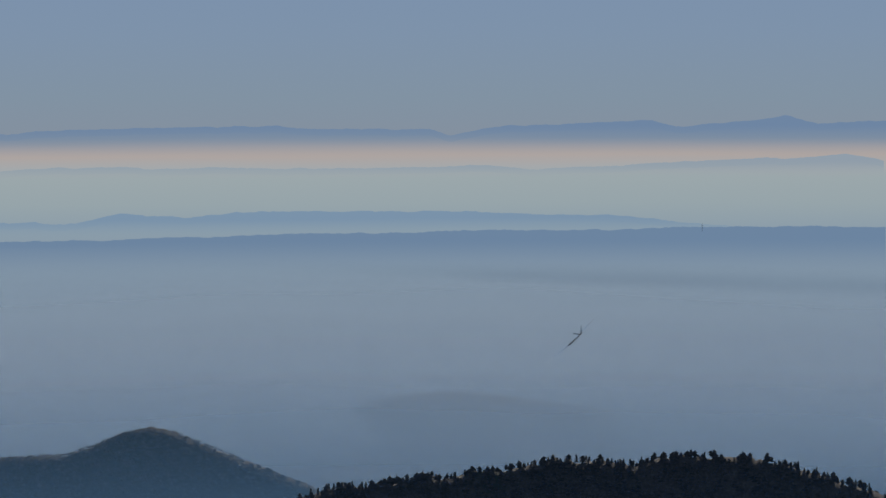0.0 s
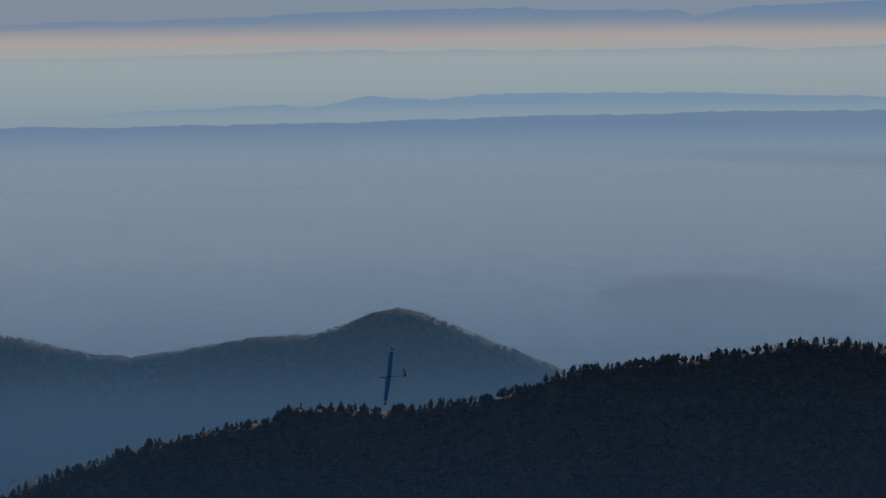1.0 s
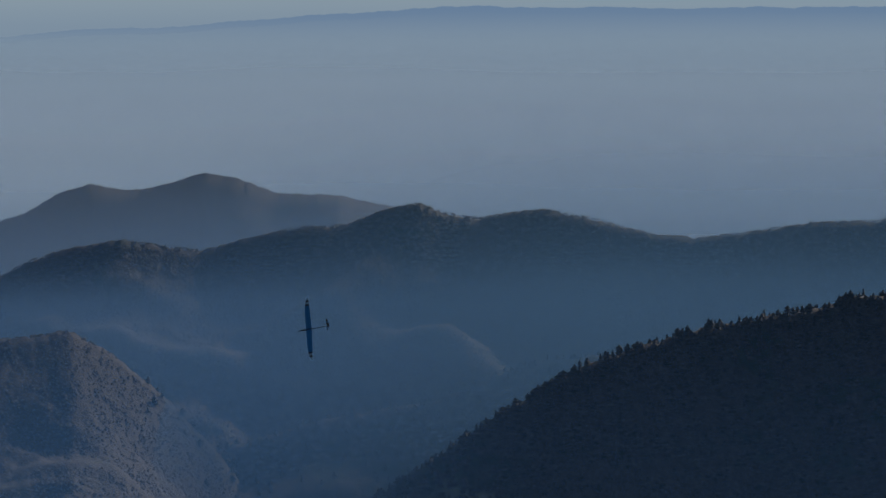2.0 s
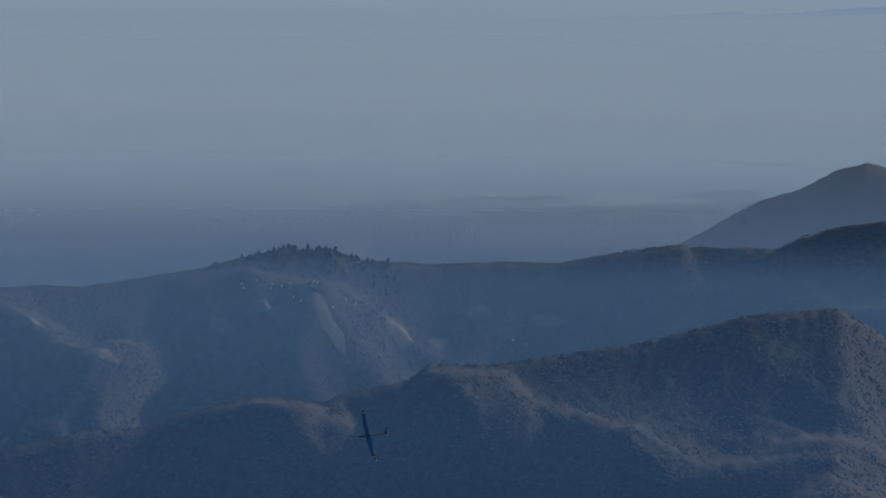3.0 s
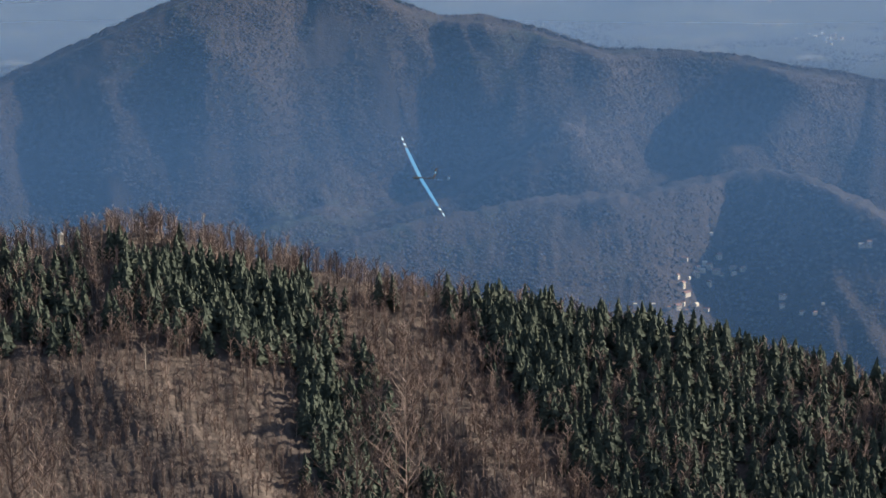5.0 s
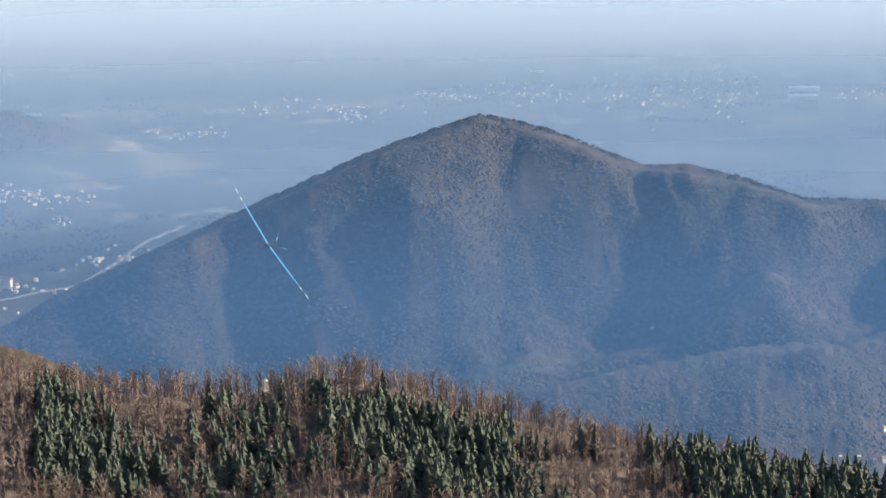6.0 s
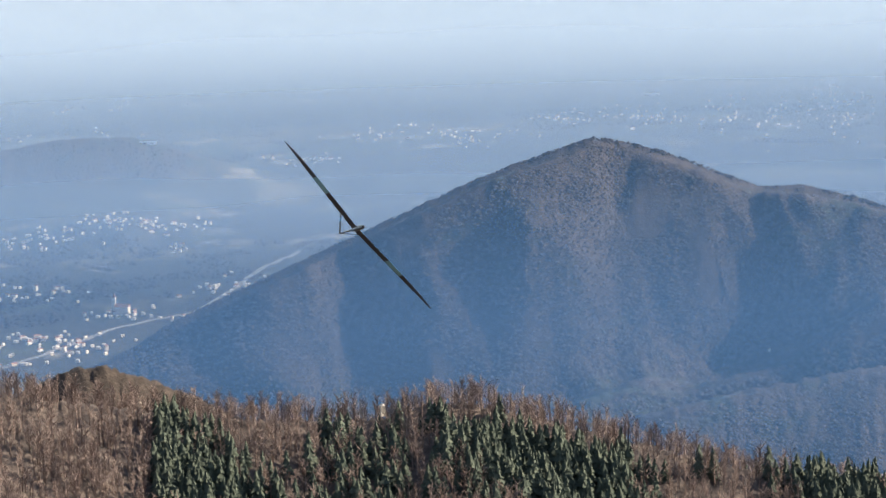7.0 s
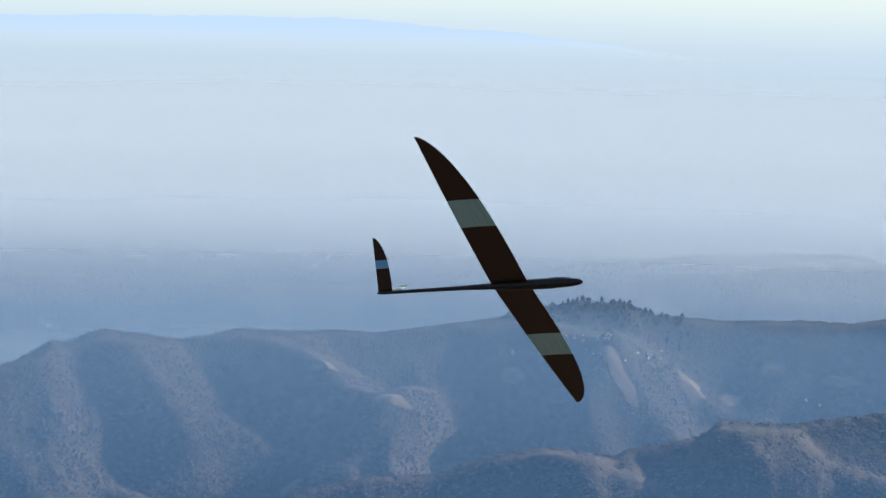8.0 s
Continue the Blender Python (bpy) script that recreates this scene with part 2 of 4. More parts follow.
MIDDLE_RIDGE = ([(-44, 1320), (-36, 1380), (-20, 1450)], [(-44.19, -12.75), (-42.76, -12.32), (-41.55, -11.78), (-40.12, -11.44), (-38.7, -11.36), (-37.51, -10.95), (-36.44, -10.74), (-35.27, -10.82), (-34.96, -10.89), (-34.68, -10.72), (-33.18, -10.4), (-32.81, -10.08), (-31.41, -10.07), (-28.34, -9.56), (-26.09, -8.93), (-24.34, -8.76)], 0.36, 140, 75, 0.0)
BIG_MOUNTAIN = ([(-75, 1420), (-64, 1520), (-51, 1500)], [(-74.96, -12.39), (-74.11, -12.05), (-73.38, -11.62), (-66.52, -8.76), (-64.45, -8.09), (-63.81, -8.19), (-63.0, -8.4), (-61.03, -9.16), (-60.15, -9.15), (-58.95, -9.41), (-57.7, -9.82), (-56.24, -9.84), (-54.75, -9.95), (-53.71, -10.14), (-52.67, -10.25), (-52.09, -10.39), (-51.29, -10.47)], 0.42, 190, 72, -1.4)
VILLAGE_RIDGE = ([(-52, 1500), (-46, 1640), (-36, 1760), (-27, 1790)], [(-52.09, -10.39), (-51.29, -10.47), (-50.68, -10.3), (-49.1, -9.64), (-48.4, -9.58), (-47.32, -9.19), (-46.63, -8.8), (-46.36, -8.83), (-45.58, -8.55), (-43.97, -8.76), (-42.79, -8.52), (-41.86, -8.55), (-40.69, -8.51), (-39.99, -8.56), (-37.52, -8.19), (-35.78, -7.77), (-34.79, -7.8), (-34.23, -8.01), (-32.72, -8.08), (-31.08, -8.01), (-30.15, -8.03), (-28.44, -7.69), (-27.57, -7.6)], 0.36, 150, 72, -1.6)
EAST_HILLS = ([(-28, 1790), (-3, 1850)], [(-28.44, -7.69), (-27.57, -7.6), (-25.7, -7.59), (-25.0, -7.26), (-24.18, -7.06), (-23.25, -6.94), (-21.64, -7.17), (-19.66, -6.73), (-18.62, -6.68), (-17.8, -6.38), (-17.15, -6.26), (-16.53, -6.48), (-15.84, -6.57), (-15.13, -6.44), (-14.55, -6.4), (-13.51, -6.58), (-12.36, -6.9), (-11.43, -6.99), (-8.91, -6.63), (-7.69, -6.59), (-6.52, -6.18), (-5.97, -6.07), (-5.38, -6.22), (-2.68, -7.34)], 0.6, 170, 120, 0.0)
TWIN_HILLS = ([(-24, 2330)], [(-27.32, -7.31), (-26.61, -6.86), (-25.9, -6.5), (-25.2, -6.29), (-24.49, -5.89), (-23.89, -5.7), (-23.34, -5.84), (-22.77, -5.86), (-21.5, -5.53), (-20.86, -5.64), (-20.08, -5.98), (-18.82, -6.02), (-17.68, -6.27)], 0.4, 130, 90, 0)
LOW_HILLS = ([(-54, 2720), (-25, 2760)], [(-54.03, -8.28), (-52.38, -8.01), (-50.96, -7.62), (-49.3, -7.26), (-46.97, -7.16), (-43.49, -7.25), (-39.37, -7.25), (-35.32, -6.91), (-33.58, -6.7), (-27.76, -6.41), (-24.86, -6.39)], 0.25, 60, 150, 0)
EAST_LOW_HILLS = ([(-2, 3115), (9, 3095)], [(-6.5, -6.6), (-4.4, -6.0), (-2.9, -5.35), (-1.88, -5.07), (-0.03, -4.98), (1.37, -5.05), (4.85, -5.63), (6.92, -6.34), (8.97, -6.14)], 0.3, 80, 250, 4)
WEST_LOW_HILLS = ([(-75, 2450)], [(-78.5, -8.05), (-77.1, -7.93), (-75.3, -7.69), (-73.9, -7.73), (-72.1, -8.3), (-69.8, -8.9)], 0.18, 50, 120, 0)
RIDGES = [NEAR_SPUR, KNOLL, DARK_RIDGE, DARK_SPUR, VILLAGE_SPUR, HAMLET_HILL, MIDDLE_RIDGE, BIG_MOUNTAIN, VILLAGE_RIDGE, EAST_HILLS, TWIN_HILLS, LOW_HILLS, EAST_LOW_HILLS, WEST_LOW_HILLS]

FLOOR = [(0, -1.7), (4, -2.6), (30, -12.5), (120, -42), (250, -105), (450, -185), (650, -245), (900, -300), (1200, -345), (1600, -372), (1900, -380), (6000, -380)]


# Sharp spurs that run down the slopes (bearing, dip).
SPURS = [
    [(-64.4, -8.5), (-66.9, -9.4), (-68.3, -10.5), (-69.7, -11.5)],
    [(-65.4, -9.0), (-66.0, -10.7), (-65.4, -10.9), (-64.3, -11.9), (-63.2, -12.7)],
    [(-63.2, -8.6), (-62.1, -9.8), (-61.1, -11.0), (-60.8, -12.4)],
    [(-60.9, -9.2), (-60.2, -10.1), (-59.1, -11.2)],
    [(-68.3, -10.6), (-67.8, -11.8), (-67.3, -13.0)],
    [(-69.9, -10.7), (-71.1, -11.5), (-72.4, -12.3)],
    [(-61.0, -9.2), (-60.5, -10.4), (-59.6, -11.8)],
    [(-59.2, -9.5), (-57.8, -10.8), (-56.7, -11.6)],
    [(-61.5, -9.1), (-62.1, -10.7), (-63.0, -12.2)],
    [(-46.0, -8.9), (-47.2, -10.0), (-49.3, -11.5), (-51.2, -13.0)],
    [(-45.2, -10.4), (-47.0, -11.8), (-49.4, -13.5)],
    [(-54.7, -10.2), (-53.8, -11.2), (-52.2, -11.9)],
    [(-55.3, -12.4), (-57.0, -13.5), (-58.8, -14.3)],
    [(-52.9, -12.5), (-51.5, -13.3), (-51.1, -14.2)],
    [(-42.8, -8.6), (-41.4, -9.7), (-40.1, -10.4), (-39.4, -11.3)],
    [(-45.7, -8.7), (-45.0, -9.7), (-43.8, -11.3), (-43.0, -12.2)],
    [(-36.9, -8.2), (-36.3, -9.4), (-35.8, -10.6)],
    [(-33.7, -8.6), (-34.4, -9.7), (-36.1, -10.6), (-37.5, -11.0)],
    [(-33.0, -10.3), (-32.0, -11.5), (-31.0, -12.3)],
    [(-36.4, -10.9), (-35.9, -11.6), (-34.7, -12.4)],
]
SPUR_LINES = []


def wave(x, seed):
    """Smooth pseudo-random wave along x, about -1 to 1."""
    s = np.zeros_like(x)
    for k in range(3):
        s += np.sin(x * (1.0 + 0.73 * k) + seed * (k + 1.7) + 1.2 * np.sin(x * 0.41 * (k + 1) + seed)) / (1.0 + 0.6 * k)
    return s / 1.7


def bumps(x, y, seed):
    """Smooth random lumps of unit size, -1 to 1."""
    ix, iy = np.floor(x), np.floor(y)
    fx, fy = x - ix, y - iy
    fx, fy = fx * fx * fx * (fx * (6 * fx - 15) + 10), fy * fy * fy * (fy * (6 * fy - 15) + 10)

    def corner(a, b):
        h = np.sin(a * 127.1 + b * 311.7 + seed * 74.7) * 43758.5453
        return 2 * (h - np.floor(h)) - 1

    low = corner(ix, iy) * (1 - fx) + corner(ix + 1, iy) * fx
    high = corner(ix, iy + 1) * (1 - fx) + corner(ix + 1, iy + 1) * fx
    return low * (1 - fy) + high * fy


def relief(x, y):
    """Branching spurs and gullies of the slopes, in metres, about zero."""
    wx, wy = x + 45 * bumps(x / 190, y / 190, 9), y + 45 * bumps(x / 190, y / 190, 17)
    z = np.zeros_like(x)
    for k, (size, high) in enumerate(((210, 26.0), (105, 13.0), (52, 5.0), (24, 1.8))):
        z += high * (0.45 - np.sqrt(bumps(wx / size, wy / size, k) ** 2 + 0.004) * 1.5)
    return z


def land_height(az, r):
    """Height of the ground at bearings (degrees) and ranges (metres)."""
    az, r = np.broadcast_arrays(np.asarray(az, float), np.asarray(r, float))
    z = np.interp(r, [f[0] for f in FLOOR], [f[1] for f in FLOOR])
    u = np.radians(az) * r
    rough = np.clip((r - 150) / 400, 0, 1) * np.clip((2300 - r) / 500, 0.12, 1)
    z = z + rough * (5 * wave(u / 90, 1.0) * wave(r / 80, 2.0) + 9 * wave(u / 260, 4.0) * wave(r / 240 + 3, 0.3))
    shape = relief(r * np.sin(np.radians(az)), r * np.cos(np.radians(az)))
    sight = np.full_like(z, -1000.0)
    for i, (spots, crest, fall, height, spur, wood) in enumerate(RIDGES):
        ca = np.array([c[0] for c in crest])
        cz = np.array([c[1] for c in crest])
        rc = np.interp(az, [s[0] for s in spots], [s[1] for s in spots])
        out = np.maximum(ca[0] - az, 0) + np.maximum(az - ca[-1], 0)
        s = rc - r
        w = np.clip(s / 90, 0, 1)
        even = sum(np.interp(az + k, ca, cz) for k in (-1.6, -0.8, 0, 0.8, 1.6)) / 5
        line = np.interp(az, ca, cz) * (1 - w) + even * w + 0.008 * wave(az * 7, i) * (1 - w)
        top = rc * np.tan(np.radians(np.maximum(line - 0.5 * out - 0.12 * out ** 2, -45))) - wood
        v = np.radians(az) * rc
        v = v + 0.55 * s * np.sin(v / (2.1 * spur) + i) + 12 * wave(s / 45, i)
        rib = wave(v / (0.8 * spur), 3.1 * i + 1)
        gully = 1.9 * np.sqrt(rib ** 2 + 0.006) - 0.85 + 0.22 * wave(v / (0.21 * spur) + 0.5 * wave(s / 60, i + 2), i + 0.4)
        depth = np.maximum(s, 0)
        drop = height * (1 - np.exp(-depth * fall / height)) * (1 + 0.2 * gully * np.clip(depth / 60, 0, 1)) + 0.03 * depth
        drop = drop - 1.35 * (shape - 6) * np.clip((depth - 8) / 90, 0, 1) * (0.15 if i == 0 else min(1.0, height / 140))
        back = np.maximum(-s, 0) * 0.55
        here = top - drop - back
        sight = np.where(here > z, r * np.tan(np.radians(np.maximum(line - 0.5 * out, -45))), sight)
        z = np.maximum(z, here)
    # unseen slope added behind the lookout, keeps sky light off the glider
    z = z + 0.66 * np.minimum(r, 420) * np.clip((np.abs(az + 30) - 88) / 30, 0, 1)
    rise = np.zeros_like(z)
    for line in SPUR_LINES:
        width = 0.032 * line[0].length
        bearings, ranges = [math.degrees(math.atan2(p.x, p.y)) for p in line], [p.length for p in line]
        near = (az > min(bearings) - 3) & (az < max(bearings) + 3) & (r > min(ranges) - 60) & (r < max(ranges) + 60)
        if not near.any():
            continue
        x, y = r[near] * np.sin(np.radians(az[near])), r[near] * np.cos(np.radians(az[near]))
        hill = np.zeros_like(x)
        for k, (p, q) in enumerate(zip(line, line[1:])):
            d = q - p
            f = np.clip(((x - p.x) * d.x + (y - p.y) * d.y) / d.length_squared, 0, 1)
            off = np.hypot(x - p.x - f * d.x, y - p.y - f * d.y) * (1 + 0.25 * wave((x + y) / 30, 1.0))
            along = (k + f) / (len(line) - 1)
            hill = np.maximum(hill, np.clip(1 - off / width, 0, 1) * np.minimum(1, 0.15 + 3 * along) * np.minimum(1, 2.5 * (1 - along)))
        rise[near] = np.maximum(rise[near], 0.42 * width * hill)
    return np.maximum(z, np.minimum(z + rise, sight - 3.0))


def spot_on_land(az, dip, near=330.0, far=4800.0):
    """Where the line of sight at a bearing and dip first meets the ground."""
    r = np.concatenate([np.arange(near, 2000, 4.0), np.arange(2000, far, 12.0)])
    z = land_height(np.full_like(r, az), r)
    hit = np.nonzero(z >= r * math.tan(radians(dip)))[0]
    k = hit[0] if len(hit) else len(r) - 1
    return polar(az, r[k], z[k])


def polar(az, r, z):
    return Vector((r * math.sin(radians(az)), r * math.cos(radians(az)), z))


SPUR_LINES += [[spot_on_land(a, d, 760.0).to_2d() for a, d in line] for line in SPURS]


def build_land():
    az = np.concatenate([np.arange(-180, -80, 2.5), np.arange(-80, 12.01, 0.09), np.arange(14, 180.1, 2.5)])
    az[-1] = 180.0
    r = np.concatenate([[0.01, 2, 4, 8, 14, 22], np.arange(30, 420, 13), np.arange(420, 900, 4.0), np.arange(900, 1500, 5.0),
                        np.arange(1500, 2000, 7.0), np.arange(2000, 2700, 18.0), np.arange(2700, 4990, 90.0)])
    A, R = np.meshgrid(az, r, indexing="ij")
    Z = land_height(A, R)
    rng = np.random.default_rng(3)
    lump = np.clip((R - 420) / 150, 0, 1) * np.clip((Z + 372) / 12, 0.0, 1)
    Z = Z + lump * rng.uniform(-0.7, 0.7, Z.shape)
    verts = np.stack([R * np.sin(np.radians(A)), R * np.cos(np.radians(A)), Z], -1).reshape(-1, 3)
    n, m = len(az), len(r)
    i = (np.arange(n - 1)[:, None] * m + np.arange(m - 1)[None]).ravel()
    faces = np.stack([i, i + 1, i + m + 1, i + m], 1)[:, ::-1]
    ob = mesh_object("ground", verts, faces, LAND, smooth=True)
    tagged(ob, "wooded brown winter hills falling to a hazy plain", "ground", kind="structure")


build_land()


# ---- air and distance ----
def ring(name, radius, z0, z1, material, label, steps=360, rows=8, spread=0.0, kind="structure", category="haze"):
    """A wall all round the lookout, or with spread a bowl that widens by so many metres for each metre up."""
    az = np.linspace(-180, 180, steps + 1)
    zz = np.linspace(z0, z1, rows + 1)
    rad = np.tile(radius + spread * (zz - z0), steps + 1)
    a = np.radians(np.repeat(az, rows + 1))
    verts = np.stack([rad * np.sin(a), rad * np.cos(a), np.tile(zz, steps + 1)], 1)
    i = (np.arange(steps)[:, None] * (rows + 1) + np.arange(rows)[None]).ravel()
    faces = np.stack([i, i + 1, i + rows + 2, i + rows + 1], 1)
    return tagged(mesh_object(name, verts, faces, material, smooth=True), label, category, kind=kind)


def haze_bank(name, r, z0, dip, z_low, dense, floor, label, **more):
    """A tinted sheet in place of haze that rises gently outwards from range r and height z0 up to a dip, where it has
    thinned out.
    """
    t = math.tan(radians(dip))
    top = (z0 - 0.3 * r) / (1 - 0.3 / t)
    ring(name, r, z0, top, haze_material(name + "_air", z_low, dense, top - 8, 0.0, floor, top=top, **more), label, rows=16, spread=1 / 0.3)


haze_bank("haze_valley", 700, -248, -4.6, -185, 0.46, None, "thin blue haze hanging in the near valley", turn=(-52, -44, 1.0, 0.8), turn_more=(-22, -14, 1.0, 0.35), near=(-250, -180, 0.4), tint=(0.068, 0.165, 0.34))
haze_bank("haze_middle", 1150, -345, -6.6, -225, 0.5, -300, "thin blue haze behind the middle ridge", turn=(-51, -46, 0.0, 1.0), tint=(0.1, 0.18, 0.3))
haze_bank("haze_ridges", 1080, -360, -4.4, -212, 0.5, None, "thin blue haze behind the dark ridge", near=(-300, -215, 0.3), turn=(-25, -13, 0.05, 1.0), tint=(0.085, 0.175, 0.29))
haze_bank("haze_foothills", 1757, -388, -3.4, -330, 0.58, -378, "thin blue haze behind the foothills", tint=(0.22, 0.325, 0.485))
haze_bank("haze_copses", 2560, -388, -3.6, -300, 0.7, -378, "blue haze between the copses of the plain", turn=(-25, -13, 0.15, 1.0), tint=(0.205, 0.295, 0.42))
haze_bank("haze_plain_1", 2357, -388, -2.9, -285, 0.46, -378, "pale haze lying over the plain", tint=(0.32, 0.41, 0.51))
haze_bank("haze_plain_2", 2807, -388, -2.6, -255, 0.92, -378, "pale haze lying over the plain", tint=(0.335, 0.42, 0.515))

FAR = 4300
# mist, the pinkish band and the sky's light are painted into this glow
BACK = distance_glow("far_haze_glow", -344, 304, [
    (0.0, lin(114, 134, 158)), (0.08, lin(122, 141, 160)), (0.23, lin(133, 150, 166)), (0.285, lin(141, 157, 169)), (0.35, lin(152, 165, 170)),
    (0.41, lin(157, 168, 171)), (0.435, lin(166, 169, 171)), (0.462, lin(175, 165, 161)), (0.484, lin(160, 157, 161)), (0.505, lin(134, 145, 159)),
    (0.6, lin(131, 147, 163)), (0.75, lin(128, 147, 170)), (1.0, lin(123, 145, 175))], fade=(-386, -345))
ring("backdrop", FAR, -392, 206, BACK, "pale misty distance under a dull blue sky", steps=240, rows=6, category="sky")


def far_ridge(name, r, crest, fade, glow_top, glow_low, label):
    """A faint chain of hills far off, with haze painted into its glow, melting into mist at its foot."""
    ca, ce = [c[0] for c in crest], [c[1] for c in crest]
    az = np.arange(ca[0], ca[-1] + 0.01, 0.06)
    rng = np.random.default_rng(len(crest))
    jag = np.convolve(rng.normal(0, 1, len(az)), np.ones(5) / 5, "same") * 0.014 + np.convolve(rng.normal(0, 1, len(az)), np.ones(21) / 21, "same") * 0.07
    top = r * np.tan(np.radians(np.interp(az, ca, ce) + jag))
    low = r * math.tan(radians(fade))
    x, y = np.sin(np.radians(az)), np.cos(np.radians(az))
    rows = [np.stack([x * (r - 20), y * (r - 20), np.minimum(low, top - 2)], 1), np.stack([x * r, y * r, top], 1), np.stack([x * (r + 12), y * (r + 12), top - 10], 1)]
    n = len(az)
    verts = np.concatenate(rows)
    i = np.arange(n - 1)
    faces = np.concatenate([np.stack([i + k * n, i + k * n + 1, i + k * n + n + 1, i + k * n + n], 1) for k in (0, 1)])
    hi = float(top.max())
    mat = distance_glow(name + "_air", low, hi, [(0.0, glow_low), (0.75, glow_top), (1.0, glow_top)], fade=(low, low + 0.75 * (hi - low)))
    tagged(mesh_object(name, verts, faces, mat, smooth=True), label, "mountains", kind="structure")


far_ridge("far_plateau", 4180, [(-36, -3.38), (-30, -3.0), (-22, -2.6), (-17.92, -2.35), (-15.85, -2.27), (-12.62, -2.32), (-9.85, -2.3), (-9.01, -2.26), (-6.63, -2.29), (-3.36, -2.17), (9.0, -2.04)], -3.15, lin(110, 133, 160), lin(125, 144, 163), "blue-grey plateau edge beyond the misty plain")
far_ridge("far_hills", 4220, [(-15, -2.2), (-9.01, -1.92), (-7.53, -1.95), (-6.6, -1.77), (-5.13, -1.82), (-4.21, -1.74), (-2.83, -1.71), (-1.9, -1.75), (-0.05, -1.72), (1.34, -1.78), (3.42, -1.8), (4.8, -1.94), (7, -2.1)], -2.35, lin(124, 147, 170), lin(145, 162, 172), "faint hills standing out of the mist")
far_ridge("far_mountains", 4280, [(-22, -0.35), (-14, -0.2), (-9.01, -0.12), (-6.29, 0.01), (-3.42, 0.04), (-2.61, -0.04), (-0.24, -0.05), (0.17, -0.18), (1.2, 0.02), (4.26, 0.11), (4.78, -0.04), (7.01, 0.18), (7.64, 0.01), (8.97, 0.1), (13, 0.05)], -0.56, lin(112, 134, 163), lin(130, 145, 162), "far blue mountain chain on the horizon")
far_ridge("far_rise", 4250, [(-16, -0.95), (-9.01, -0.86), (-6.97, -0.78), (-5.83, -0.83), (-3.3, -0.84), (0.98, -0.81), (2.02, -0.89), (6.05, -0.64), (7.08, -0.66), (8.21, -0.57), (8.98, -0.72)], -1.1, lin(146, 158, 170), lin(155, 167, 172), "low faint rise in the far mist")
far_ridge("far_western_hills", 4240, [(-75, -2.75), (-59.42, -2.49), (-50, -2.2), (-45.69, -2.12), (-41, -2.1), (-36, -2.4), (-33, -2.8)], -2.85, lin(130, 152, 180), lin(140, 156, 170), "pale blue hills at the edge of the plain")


# ---- trees ----
def cone_ring(verts, faces, cx, cy, z0, z1, r0, r1, n, rng, jag):
    """One tier of a spruce: a drooping skirt with an uneven rim."""
    b = len(verts)
    off = rng.uniform(0, 6.3)
    for k in range(n):
        a = off + 2 * math.pi * k / n
        rr = r0 * (1 + rng.uniform(-jag, jag)) * (1.0 if k % 2 else 0.66)
        verts.append((cx + rr * math.cos(a), cy + rr * math.sin(a), z0 + rng.uniform(-0.15, 0.25) * (z1 - z0)))
    verts.append((cx, cy, z1))
    for k in range(n):
        faces.append((b + k, b + (k + 1) % n, b + n))


def spruce_crown(seed, h):
    """A full, uneven spruce: tiers of ragged skirts, widest low down, rounded towards the top."""
    rng = random.Random(seed)
    verts, faces = [], []
    tiers = 13
    lean = rng.uniform(-0.02, 0.02)
    for t in range(tiers):
        f = t / tiers
        z0 = h * (0.04 + 0.88 * f)
        rad = h * 0.25 * (1 - f ** 1.35) ** 0.95 * rng.uniform(0.8, 1.12) + 0.16
        cone_ring(verts, faces, lean * z0 + rng.uniform(-0.25, 0.25), rng.uniform(-0.25, 0.25), z0, min(z0 + h * 0.17, h), rad, 0, 9, rng, 0.3)
    return np.array(verts), np.array(faces)


def stick(verts, faces, a, b, ra, rb):
    """A three-sided tapering twig from a to b."""
    d = (b - a).normalized()
    s = d.orthogonal().normalized()
    t = d.cross(s)
    k = len(verts)
    for j in range(3):
        q = a + (s * math.cos(2.1 * j) + t * math.sin(2.1 * j)) * (ra + 0.3 * rb)
        verts.append((q.x, q.y, q.z))
    verts.append((b.x, b.y, b.z))
    for j in range(3):
        faces.append((k + j, k + (j + 1) % 3, k + 3))


def bare_tree(seed, h, limbs=11, twigs=5, thick=1.0, start=0.25):
    rng = random.Random(seed)
    verts, faces = [], []
    top = Vector((rng.uniform(-0.06, 0.06) * h, rng.uniform(-0.06, 0.06) * h, h))
    stick(verts, faces, Vector((0, 0, -0.6)), top, 0.016 * h * thick, 0.004 * h * thick)
    for k in range(limbs):
        f = start + (0.95 - start) * (k + rng.random()) / limbs
        a = rng.uniform(0, 6.3)
        reach = h * rng.uniform(0.16, 0.34) * (1.1 - 0.6 * f)
        p = top * f
        q = p + Vector((math.cos(a) * reach, math.sin(a) * reach, reach * rng.uniform(0.7, 1.5)))
        stick(verts, faces, p, q, 0.007 * h * thick, 0.003 * h * thick)
        for j in range(twigs):
            g = rng.uniform(0.3, 1.0)
            s = p + (q - p) * g
            e = s + Vector((rng.uniform(-1, 1), rng.uniform(-1, 1), rng.uniform(0.2, 1.3))) * reach * 0.5
            stick(verts, faces, s, e, 0.004 * h * thick, 0.0015 * h * thick)
    return np.array(verts), np.array(faces)


